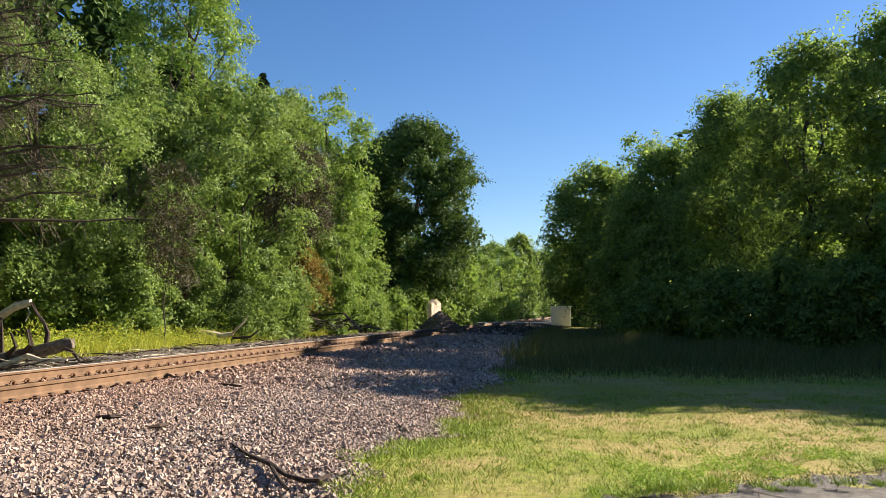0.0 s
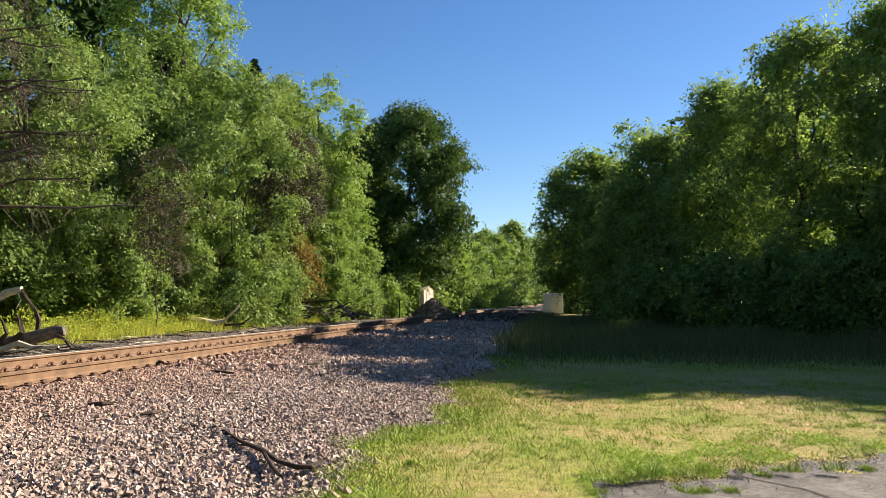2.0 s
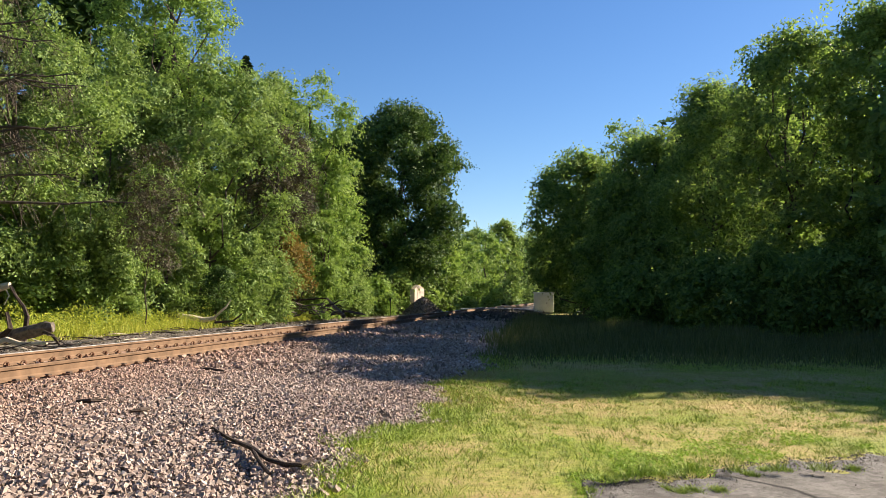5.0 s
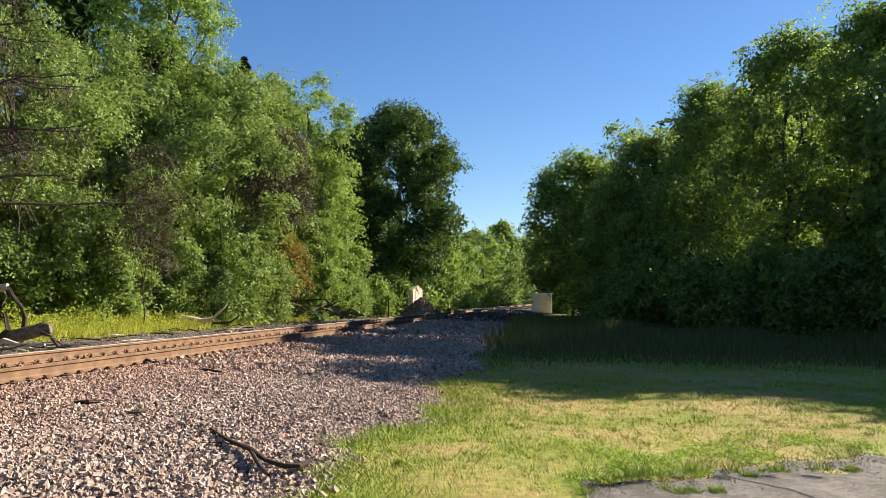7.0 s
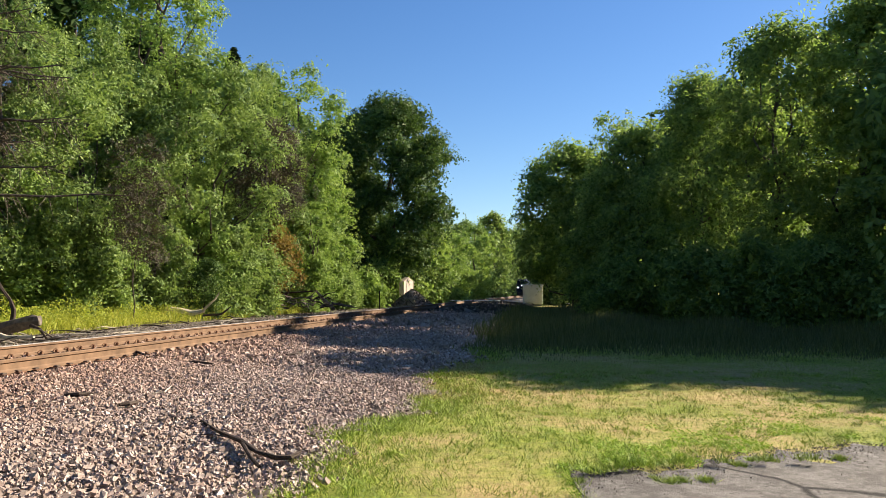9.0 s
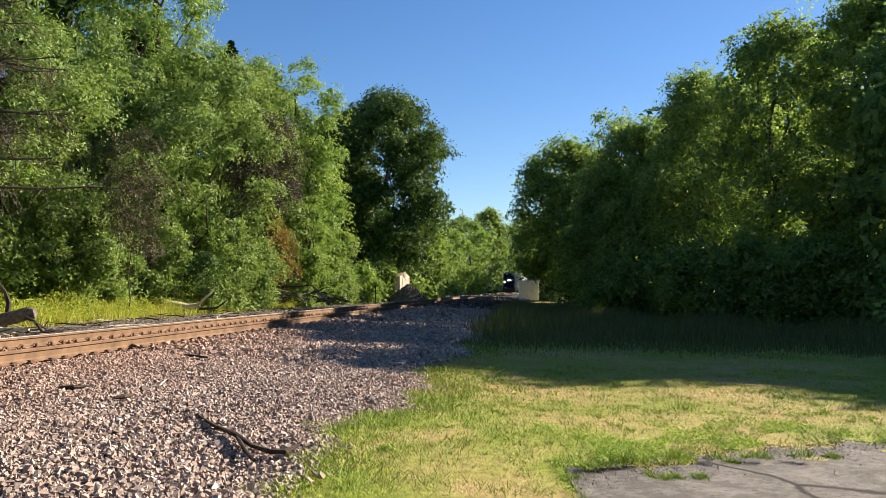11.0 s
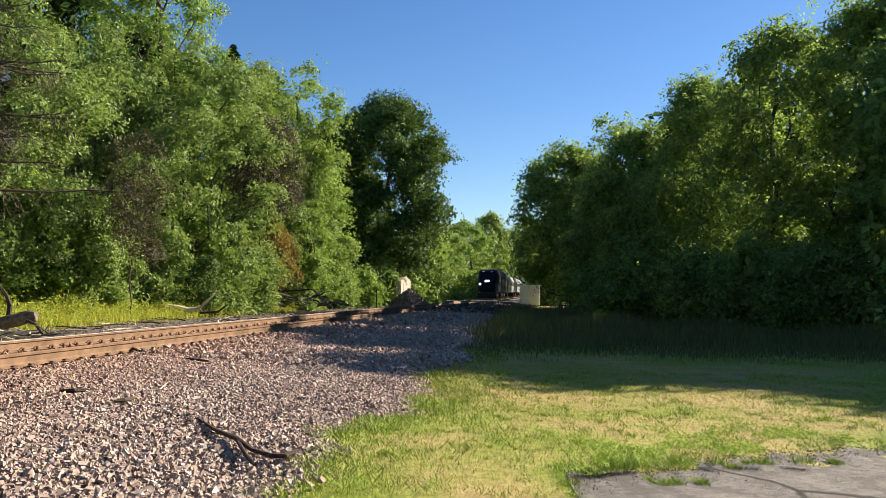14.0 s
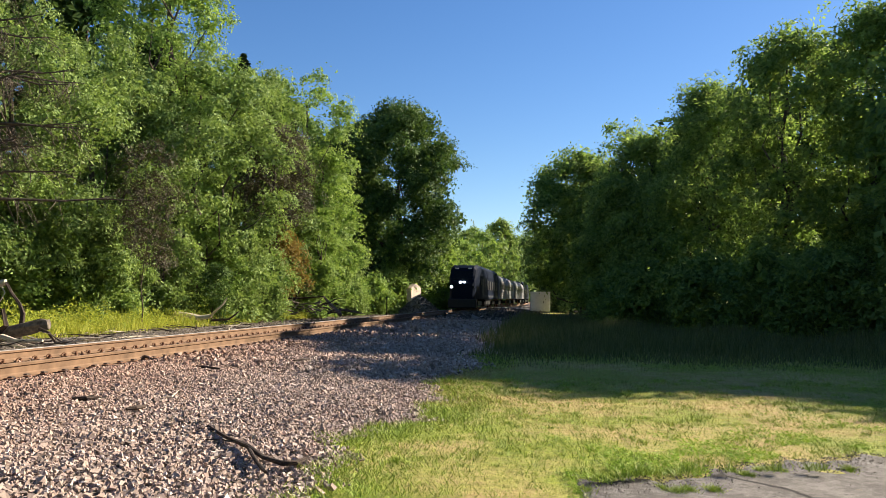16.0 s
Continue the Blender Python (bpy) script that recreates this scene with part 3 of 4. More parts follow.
tree_px(1590, 34, 0, 180, LEAF_LIME, 24000, 0.19, "airy tree with feathery compound leaves", lobes=40, airy=0.7, base=0.1, taper=0.1)
tree_px(1700, 33, -60, 260, LEAF_BACKLIT, 20000, 0.28, RIGHT, lobes=40, base=0.03)
for x, y, h, w in ((23, 33, 14, 9), (20.5, 28.0, 15, 9), (20.2, 26.4, 13.2, 8), (24.8, 26.0, 15, 9), (22.6, 24.6, 13.2, 8), (29, 21.6, 15, 8), (27.4, 22.9, 14, 8), (32, 20.5, 14.5, 9), (27, 28, 12, 8), (36, 27, 13, 9)):
    tree(x, y, h, w, LEAF_BACKLIT, 7000, 0.42, RIGHT, lobes=80, base=0.03, lump=1.6)
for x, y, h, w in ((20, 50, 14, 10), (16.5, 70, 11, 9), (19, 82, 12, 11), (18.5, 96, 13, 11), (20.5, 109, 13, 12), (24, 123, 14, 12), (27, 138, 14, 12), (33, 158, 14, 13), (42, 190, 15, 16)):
    tree(x, y, h, w, LEAF_SHADED, 6000, 0.62, DEEP, lobes=80, base=0.2, lump=1.6, limbs=5)
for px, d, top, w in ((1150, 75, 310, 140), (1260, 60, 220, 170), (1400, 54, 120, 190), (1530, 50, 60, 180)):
    tree_px(px, d, top, w, LEAF_SHADED, 5500, 0.56, DEEP, lobes=70, base=0.05, lump=1.7, limbs=4)
for px, d, top, w in ((1105, 56, 500, 100), (1135, 46, 490, 120), (1180, 41, 480, 160), (1290, 36, 470, 190), (1400, 33, 460, 190), (1510, 31, 450, 210)):
    tree_px(px, d, top, w, LEAF_BACKLIT, 9000, 0.22, "shaded undergrowth shrub below the trees", name="shrub", base=0.02, lobes=34, lump=1.2, category="shrub", limbs=5)

# far woods that close the horizon
a = rng.uniform(-math.pi, math.pi, 26000)
r = rng.uniform(380, 520, 26000)
zz = rng.random(26000) ** 0.8 * (13 + 4 * np.sin(a * 23) + 3 * np.sin(a * 61 + 1))
P = np.stack([r * np.sin(a), r * np.cos(a), zz], 1)
V, F = leaf_faces(P, rng.normal(0, 0.6, (len(P), 3)) + np.array([0, -0.3, 0.7]), rng.uniform(3, 6, len(P)), 0.7)
# added leafy belt, unseen, that holds back sky light from the lawn
n = 16000
a = rng.uniform(radians(76), radians(322), n)
r = rng.uniform(24, 40, n)
zz = rng.random(n) ** 0.8 * (15 + 3 * np.sin(a * 9) + 2 * np.sin(a * 23 + 1))
k = np.abs(track_uv(r * np.sin(a), r * np.cos(a))[0]) > 6
P2 = np.stack([r * np.sin(a), r * np.cos(a), zz], 1)[k]
V2, F2 = leaf_faces(P2, rng.normal(0, 0.6, (len(P2), 3)) + np.array([0, 0, 0.7]), rng.uniform(0.9, 1.8, len(P2)), 0.7)
tagged(new("sky_blocking_woods", np_mesh("sky_blocking_woods", V2, F2, LEAF_MID)), "added leafy belt out of view around the lawn that dims the sky light", "woods", kind="stuff")
tagged(new("far_woods", np_mesh("far_woods", V, F, LEAF_MID)), "distant belt of green woods", "woods", kind="stuff")


# ---- grass ----
def blades(name, x, y, h, w, mat, lean=0.5):
    n = len(x)
    z = ground_z(x, y) - 0.01
    a = rng.uniform(0, math.tau, n)
    d = np.stack([np.cos(a), np.sin(a), 0 * a], 1)
    l = rng.normal(0, lean, (n, 2)) * h[:, None] * 0.6
    B = np.stack([x, y, z], 1)
    T = B + np.stack([l[:, 0], l[:, 1], h], 1)
    w = w[:, None]
    V = np.stack([B - d * w, B + d * w, T], 1).reshape(-1, 3)
    return np_mesh(name, V, np.arange(3 * n).reshape(n, 3), mat)


m = Mat("grass_blade", 0.6)
c = m.ramp(island(m), (0.0, (0.11, 0.17, 0.018)), (0.5, (0.25, 0.36, 0.035)), (1.0, (0.45, 0.52, 0.07)))


def d_ramp(m):
    return m.ramp(island(m), (0.0, (0.3, 0.22, 0.08)), (0.5, (0.5, 0.38, 0.15)), (1.0, (0.66, 0.53, 0.25)))
m.color(c)
GRASS = m.m
CLOVER = leaf_mat("lawn_weed_leaf", (0.11, 0.2, 0.028), (0.2, 0.33, 0.045), (0.33, 0.46, 0.08), 0.3, 0.8)
m = Mat("dry_grass_blade", 0.7)
m.color(m.mix(m.ramp(island(m), (0.3, (0, 0, 0)), (0.9, (0.85, 0.85, 0.85))), d_ramp(m), (0.4, 0.42, 0.08)))
STRAW = m.m
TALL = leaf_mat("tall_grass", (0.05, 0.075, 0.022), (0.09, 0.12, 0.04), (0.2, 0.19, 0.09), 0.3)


def field(n, x0, x1, y0, y1):
    x, y = rng.uniform(x0, x1, n), rng.uniform(y0, y1, n)
    u, v = track_uv(x, y)
    keep = (u > edge_u(v) - 0.1 + rng.normal(0, 0.12, n)) & ((y > asphalt_edge(x) + rng.normal(0, 0.06, n)) | (x < 0.6)) & (np.abs(x) < 0.64 * y + 1.5)
    return x[keep], y[keep]


x, y = field(190000, -2, 9, 4.8, 14)
k = rng.random(len(x)) < np.clip((14.5 - y) / 6, 0, 1)
x, y = x[k], y[k]
h1 = rng.uniform(0.01, 0.032, len(x))
x2, y2 = field(140000, -1, 13, 9, 23)
k = rng.random(len(x2)) < np.clip((y2 - 8.5) / 4, 0, 1)
x2, y2 = x2[k], y2[k]
h2 = rng.uniform(0.014, 0.042, len(x2))
u, v = track_uv(*field(26000, -2, 3, 4.8, 22))
xe, ye = track_xy(u, v)
ke = (u - edge_u(v)) < rng.exponential(0.45, len(u))
xe, ye = xe[ke], ye[ke]
he = rng.uniform(0.04, 0.12, len(xe))
xc = rng.uniform(1.3, 4.2, 9000)
yc = asphalt_edge(xc) - 0.42 + 0.1 * np.sin(xc * 4.3) + rng.normal(0, 0.05, 9000)
kc = np.sin(xc * 6.3) + 0.6 * np.sin(xc * 15.1 + 1) > 0.35
xc, yc = xc[kc], yc[kc]
hc = rng.uniform(0.025, 0.06, len(xc))
# leafy tufts, thick towards the asphalt and the ballast
tx, ty = field(5200, -2, 10, 4.8, 16)
near_edge = np.exp(-np.abs(ty - asphalt_edge(tx)) / 0.9) + np.exp(-np.abs(track_uv(tx, ty)[0] - edge_u(track_uv(tx, ty)[1])) / 1.1)
k = rng.random(len(tx)) < 0.16 + 0.8 * near_edge
tx, ty = tx[k], ty[k]
tw = rng.uniform(0.03, 0.1, len(tx))
tuft_of = np.repeat(np.arange(len(tx)), 30)
xt, yt = tx[tuft_of] + rng.normal(0, 1, len(tuft_of)) * tw[tuft_of], ty[tuft_of] + rng.normal(0, 1, len(tuft_of)) * tw[tuft_of]
ht = (0.02 + 0.65 * tw[tuft_of]) * rng.uniform(0.5, 1.3, len(tuft_of))
X, Y, H = np.concatenate([x, x2, xe, xc, xt]), np.concatenate([y, y2, ye, yc, yt]), np.concatenate([h1, h2, he, hc, ht])
W = 0.002 + 0.0003 * Y
me = blades("lawn_grass", X, Y, H, W, GRASS, 1.5)
me.materials.append(STRAW)
# straw of the dry middle, stretched back to imitate the shaded lawn's duller hue
straw_weight = np.exp(-(((X - 3.2) / 4.5) ** 2 + ((Y - 14.5) / 5.5) ** 2)) + 0.28 * np.sin(X * 1.9 + np.sin(Y * 1.3)) * np.sin(Y * 1.6 + X * 0.4) + 0.12 * np.sin(X * 5.1) * np.sin(Y * 4.7) + rng.normal(0, 0.12, len(X)) - 0.15 * np.exp(-((Y - 6) / 2.2) ** 2)
is_straw = (straw_weight > 0.5) & (np.arange(len(X)) < len(X) - len(xt))
me.polygons.foreach_set("material_index", is_straw.astype(np.int32))
tagged(new("lawn_grass", me), "sunlit patchy lawn of green and straw-coloured grass", "grass", kind="stuff")
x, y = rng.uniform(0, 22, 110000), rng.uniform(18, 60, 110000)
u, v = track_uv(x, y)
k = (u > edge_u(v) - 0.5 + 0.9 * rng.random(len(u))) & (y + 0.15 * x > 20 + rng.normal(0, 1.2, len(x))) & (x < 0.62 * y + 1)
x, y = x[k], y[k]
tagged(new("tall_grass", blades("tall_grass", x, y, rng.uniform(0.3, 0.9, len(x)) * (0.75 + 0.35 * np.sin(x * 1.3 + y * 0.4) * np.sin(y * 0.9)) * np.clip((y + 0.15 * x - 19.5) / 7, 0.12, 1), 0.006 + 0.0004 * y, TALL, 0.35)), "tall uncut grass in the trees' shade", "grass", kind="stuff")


# weeds at the foot of the left wood
def weed_field(n, u0, u1, v0, v1, hh):
    u, v = rng.uniform(u0, u1, n), rng.uniform(v0, v1, n)
    x, y = track_xy(u, v)
    lump = 0.5 + 0.35 * np.sin(x * 1.1 + 2 * np.sin(y * 0.5)) * np.sin(y * 0.8) + 0.25 * np.sin(x * 2.7 + y) * np.sin(y * 2.1 - x)
    lump *= np.clip((-u - 8.4) / 1.8, 0.25, 1)
    z = ground_z(x, y) + rng.random(n) ** 0.7 * hh * lump
    return np.stack([x, y, z], 1)


nb = 22000
ub, vb = rng.uniform(-13.5, -8.6, nb), rng.uniform(4, 70, nb)
xb, yb = track_xy(ub, vb)
LIMEBLADE = leaf_mat("weed_blade", (0.15, 0.2, 0.03), (0.3, 0.34, 0.05), (0.46, 0.45, 0.1), 0.35, 0.8)
tagged(new("weed_grass", blades("weed_grass", xb, yb, rng.uniform(0.25, 1.0, nb) * (0.7 + 0.3 * np.sin(xb * 2) * np.sin(yb)), np.full(nb, 0.018), LIMEBLADE, 0.45)), "tall yellow-green grass among the weeds", "grass", kind="stuff")
P = np.concatenate([weed_field(36000, -14, -9.0, 5, 44, 1.45), weed_field(14000, -14, -9, 44, 75, 1.5)])
V, F = leaf_faces(P, rng.normal(0, 0.5, (len(P), 3)) + np.array([0.6, -0.1, 0.7]), rng.uniform(0.07, 0.16, len(P)), 0.42)
tagged(new("weeds", np_mesh("weeds", V, F, LEAF_WEED)), "bright yellow-green weeds along the track's far side", "weeds", kind="stuff")


# ---- train ----
NAVY = plain("dark_blue_paint", (0.008, 0.012, 0.024), 0.5, 0.0, var=0.2, spec=0.02)
BLACKP = plain("black_metal", (0.015, 0.015, 0.016), 0.5, 0.2)
GREYP = plain("grey_paint", (0.05, 0.055, 0.065), 0.6, 0.0, var=0.15, spec=0.03)
MARKER = plain("marker_glass", (0.75, 0.75, 0.72), 0.3)
STEEL = plain("stainless_steel", (0.2, 0.2, 0.205), 0.55, 0.1, var=0.15, scale=2, spec=0.05)
GLASSD = plain("dark_glass", (0.01, 0.012, 0.015), 0.3, spec=0.04)
m = Mat("lamp_glow", 0.4)
m.color((1, 1, 1))
m.b.inputs["Emission Color"].default_value = (1, 0.97, 0.9, 1)
m.b.inputs["Emission Strength"].default_value = 22
GLOW = m.m


def hull(sections):
    """A body through cross sections (y, half width, bottom, shoulder, top, roof half width)."""
    b = bmesh.new()
    rings = []
    for y, w, z0, z1, z2, rw in sections:
        pr = [(-w, z0), (-w, z1), (-(w + rw) / 2 - 0.05, z1 + (z2 - z1) * 0.72), (-rw, z2), (rw, z2), ((w + rw) / 2 + 0.05, z1 + (z2 - z1) * 0.72), (w, z1), (w, z0)]
        rings.append([b.verts.new((x, y, z)) for x, z in pr])
    for r, s in zip(rings, rings[1:]):
        for k in range(8):
            b.faces.new((r[k], r[(k + 1) % 8], s[(k + 1) % 8], s[k]))
    b.faces.new(rings[0])
    b.faces.new(rings[-1][::-1])
    bmesh.ops.recalc_face_normals(b, faces=b.faces)
    return b


def bogie(parent, y, wheels):
    t = part("truck", boxed(-1.2, 1.2, y - wheels * 0.85, y + wheels * 0.85, 0.35, 0.8, bevel=0.06), BLACKP, parent, "black truck frame")
    for k in range(wheels):
        wy = y + (k - (wheels - 1) / 2) * 2.5
        for s in (-0.75, 0.75):
            b = bmesh.new()
            rod(b, [(s - 0.065, wy, 0.5), (s + 0.065, wy, 0.5)], [0.5, 0.5], 20)
            part("wheel", b, PLATE, t, "steel wheel")


def locomotive(m):
    t = thing("locomotive", m, "dark blue passenger locomotive with lit headlights", "locomotive")
    part("body", hull([(0.25, 0.95, 1.0, 2.0, 2.35, 0.8), (0.5, 1.12, 0.95, 2.3, 2.8, 0.95), (1.2, 1.28, 0.95, 2.95, 3.85, 0.92), (1.8, 1.36, 0.95, 3.15, 4.08, 1.0), (3.0, 1.46, 0.95, 3.15, 4.14, 1.1), (4.2, 1.48, 0.95, 3.15, 4.14, 1.1), (21.0, 1.48, 0.95, 3.15, 4.12, 1.1), (21.6, 1.44, 0.95, 3.15, 4.0, 1.05)]), NAVY, t)
    part("pilot", boxed(-1.3, 1.3, 0.15, 0.8, 0.15, 1.0, bevel=0.08), BLACKP, t, "black pilot plate below the nose")
    b = bmesh.new()
    q = [b.verts.new(p) for p in ((-0.88, 0.44, 2.75), (0.88, 0.44, 2.75), (0.82, 1.12, 3.72), (-0.82, 1.12, 3.72))]
    b.faces.new(q)
    r = bmesh.ops.extrude_face_region(b, geom=b.faces[:])
    bmesh.ops.translate(b, vec=(0, 0.12, -0.1), verts=[e for e in r["geom"] if isinstance(e, bmesh.types.BMVert)])
    part("windscreen", b, GLASSD, t, "dark raked windscreen")
    for s in (-0.17, 0.17):
        b = bmesh.new()
        rod(b, [(s, 0.24, 2.5), (s, 0.7, 2.5)], [0.085, 0.09], 14)
        part("headlight", b, GLOW, t, "lit white headlight")
    for s in (-0.98, 0.98):
        b = bmesh.new()
        rod(b, [(s, 0.24, 2.05), (s, 0.8, 2.05)], [0.115, 0.12], 14)
        part("ditch_light", b, GLOW if s < 0 else GLASSD, t, "lit white ditch light" if s < 0 else "unlit ditch light")
    for s in (-0.6, 0.6):
        part("marker_light", boxed(s - 0.15, s + 0.15, 1.02, 1.4, 3.74, 3.82, bevel=0.01), MARKER, t, "pale marker light")
    for s in (-1, 1):
        for k in range(5):
            y = 8 + k * 2.3
            part("grille", boxed(s * 1.5 - 0.012, s * 1.5 + 0.012, y, y + 1.7, 1.9, 2.8), BLACKP, t)
        part("side_stripe", boxed(s * 1.495 - 0.01, s * 1.495 + 0.01, 3.2, 20.5, 1.15, 1.35), GREYP, t, "grey stripe low on the side")
        part("cab_window", boxed(s * 1.49 - 0.012, s * 1.49 + 0.012, 2.5, 3.3, 2.3, 2.9), GLASSD, t)
        part("cab_door", boxed(s * 1.49 - 0.014, s * 1.49 + 0.014, 3.6, 4.4, 1.1, 2.9), BLACKP, t)
        for k, (y0, y1) in enumerate(((2.7, 4.2), (6.2, 8.6))):
            q = bmesh.new()
            f = q.faces.new([q.verts.new((s * 1.5, y, z)) for y, z in ((y0, 1.4), (y0 + 0.7, 1.4), (y1, 2.9), (y1 - 0.9, 2.9))])
            r = bmesh.ops.extrude_face_region(q, geom=[f])
            bmesh.ops.translate(q, vec=(s * 0.012, 0, 0), verts=[e for e in r["geom"] if isinstance(e, bmesh.types.BMVert)])
            part("livery_panel", q, GREYP, t, "slanted light grey livery panel")
    for k in range(3):
        part("roof_vent", boxed(-0.8, 0.8, 9 + k * 3.6, 11.4 + k * 3.6, 4.08, 4.22, bevel=0.04), BLACKP, t)
    part("fuel_tank", boxed(-1.3, 1.3, 8.5, 13.5, 0.3, 0.96, bevel=0.15), BLACKP, t)
    bogie(t, 4.0, 2)
    bogie(t, 17.8, 2)
    return t


def coach(m):
    t = thing("passenger_coach", m, "fluted stainless steel passenger coach with dark windows", "railway coach", "coaches of the train")
    part("body", hull([(0.3, 1.5, 1.0, 3.0, 3.75, 0.95), (25.7, 1.5, 1.0, 3.0, 3.75, 0.95)]), STEEL, t)
    part("roof", boxed(-0.98, 0.98, 0.35, 25.65, 3.7, 3.85, bevel=0.08), GREYP, t)
    for s in (-1, 1):
        for k in range(12):
            y = 2.6 + k * 1.78
            part("window", boxed(s * 1.505 - 0.012, s * 1.505 + 0.012, y, y + 1.25, 2.1, 2.75, bevel=0.005), GLASSD, t, "dark coach window")
        for k in range(5):
            z = 1.15 + k * 0.16
            part("flute", boxed(s * 1.51 - 0.014, s * 1.51 + 0.014, 0.6, 25.4, z, z + 0.07), STEEL, t)
        part("door", boxed(s * 1.508 - 0.014, s * 1.508 + 0.014, 0.8, 1.7, 1.1, 3.0), GREYP, t)
    part("end_door", boxed(-0.5, 0.5, 0.22, 0.34, 1.05, 3.1, bevel=0.02), BLACKP, t)
    bogie(t, 4.2, 2)
    bogie(t, 21.8, 2)
    return t


def on_track(v, turn=0):
    x, y = track_xy(0, v)
    return pose(float(x), float(y), RAIL_TOP, 0, 0, -HEAD + turn)


TRAIN_V, TRAIN_SPEED = 61.5, 18.3


def train_v(t):
    return TRAIN_V + TRAIN_SPEED * (16 - t)


loco = locomotive(on_track(train_v(0)))
coach_a = coach(on_track(train_v(0) + 22.2))
coach_b = copy_thing(coach_a, on_track(train_v(0) + 48.6))
rear_loco = locomotive(on_track(train_v(0) + 75 + 21.8, 180))


# ---- around the crossing ----
CASE = plain("pale_grey_paint", (0.62, 0.63, 0.6), 0.5, 0.1, var=0.08, scale=2)
PINKISH = plain("weathered_beige_paint", (0.58, 0.46, 0.38), 0.6, 0.0, var=0.1, scale=2)
x, d = at(992, 88), 88
t = thing("signal_cabinet", pose(x, d, 0.1, 0, 0, -6), "pale grey steel signal cabinet beside the crossing", "cabinet")
part("body", boxed(-1.05, 1.05, -0.9, 0.9, 0.1, 2.15, bevel=0.03), CASE, t)
part("roof", boxed(-1.16, 1.16, -0.96, 0.96, 2.15, 2.24, bevel=0.03), CASE, t)
part("plinth", boxed(-1.0, 1.0, -0.8, 0.8, -0.1, 0.1), ROAD, t)
dr = part("door", boxed(-0.45, 0.45, -0.93, -0.9, 0.25, 2.0, bevel=0.01), CASE, t)
part("handle", boxed(0.3, 0.36, -0.97, -0.93, 1.0, 1.2), BLACKP, dr)



t = thing("relay_case", pose(at(767, 78), 78, 0.75, 0, 0, 58), "weathered beige relay case with a gabled top", "cabinet")
b = bmesh.new()
vs = [(-0.85, 0.0), (0.85, 0.0), (0.85, 1.75), (0.0, 2.15), (-0.85, 1.75)]
f = b.faces.new([b.verts.new((x, -0.35, z)) for x, z in vs])
r = bmesh.ops.extrude_face_region(b, geom=[f])
bmesh.ops.translate(b, vec=(0, 0.55, 0), verts=[e for e in r["geom"] if isinstance(e, bmesh.types.BMVert)])
bmesh.ops.recalc_face_normals(b, faces=b.faces)
part("body", b, PINKISH, t)
dr = part("door", boxed(-0.4, 0.4, -0.375, -0.345, 0.2, 1.65, bevel=0.01), PINKISH, t)
part("handle", boxed(0.25, 0.3, -0.41, -0.375, 0.85, 1.0), BLACKP, dr)
part("plinth", boxed(-0.9, 0.9, -0.4, 0.25, -0.95, 0.02, bevel=0.03), ROAD, t, "rough concrete plinth")

t = thing("signal_post", pose(at(818, 99), 99, 0.2), "grey steel post with a small equipment box", "post")
b = bmesh.new()
rod(b, [(0, 0, -0.3), (0, 0, 3.6)], [0.09, 0.07], 10)
part("pole", b, CASE, t)
part("box", boxed(-0.1, 0.65, -0.3, 0.3, 1.0, 1.75, bevel=0.03), CASE, t, "pale grey equipment box")
part("cap", boxed(-0.11, 0.11, -0.11, 0.11, 3.6, 3.68, bevel=0.02), BLACKP, t)
part("base", boxed(-0.35, 0.35, -0.35, 0.35, -0.2, 0.12, bevel=0.03), ROAD, t)

t = thing("marker_post", pose(at(721, 52), 52, 0.0), "thin black steel marker post beside the track", "post")
b = bmesh.new()
rod(b, [(0, 0, -0.2), (0, 0, 1.5)], [0.035, 0.035], 8)
part("post", b, BLACKP, t)
part("cap", boxed(-0.05, 0.05, -0.03, 0.03, 1.42, 1.58, bevel=0.01), BLACKP, t)

# crossing panels between and beside the rails
PANEL = plain("crossing_panel", (0.42, 0.38, 0.35), 0.9, var=0.2, scale=3)
t = thing("crossing_surface", pose(*[float(q) for q in track_xy(0, 87)], RAIL_TOP - 0.04, 0, 0, -HEAD), "worn concrete crossing panels between the rails", "crossing", kind="structure")
pm = bpy.data.meshes.new("panel")
b = boxed(-0.6, 0.6, -1.1, 1.1, -0.15, 0.03, bevel=0.02)
b.to_mesh(pm); b.free(); pm.materials.append(PANEL)
for s in (-1.5, 0.0, 1.5):
    for k in range(3):
        child("panel", pm, t, pose(s, (k - 1) * 2.25, 0))

# gravel heap
P, d = blob_points(2600, (0, 0, 0), (1.0, 1.0, 1.0), 0.25)
P = P[P[:, 2] > 0.0]
rr = np.hypot(P[:, 0], P[:, 1])
P = np.stack([P[:, 0] * 2.0, P[:, 1] * 1.6, (1 - rr ** 1.3) * 1.6 + 0.02], 1) + rng.normal(0, 0.03, (len(P), 3))
heap_m = Mat("dark_gravel", 0.95)
heap_m.color(heap_m.ramp(island(heap_m), (0.0, (0.05, 0.042, 0.035)), (0.6, (0.14, 0.115, 0.095)), (1.0, (0.26, 0.22, 0.19))))
t = thing("gravel_heap", pose(at(779, 74), 74, 0.1), "heap of dark brown gravel beside the track", "gravel heap")
bm = bmesh.new()
bmesh.ops.create_cone(bm, segments=28, radius1=1.95, radius2=0.3, depth=1.55, matrix=Matrix.Translation((0, 0, 0.72)) @ Matrix.Diagonal((1, 0.82, 1, 1)))
for q in bm.verts:
    q.co += Vector((rt.uniform(-0.06, 0.06), rt.uniform(-0.06, 0.06), rt.uniform(-0.04, 0.04)))
part("core", bm, heap_m.m, t)
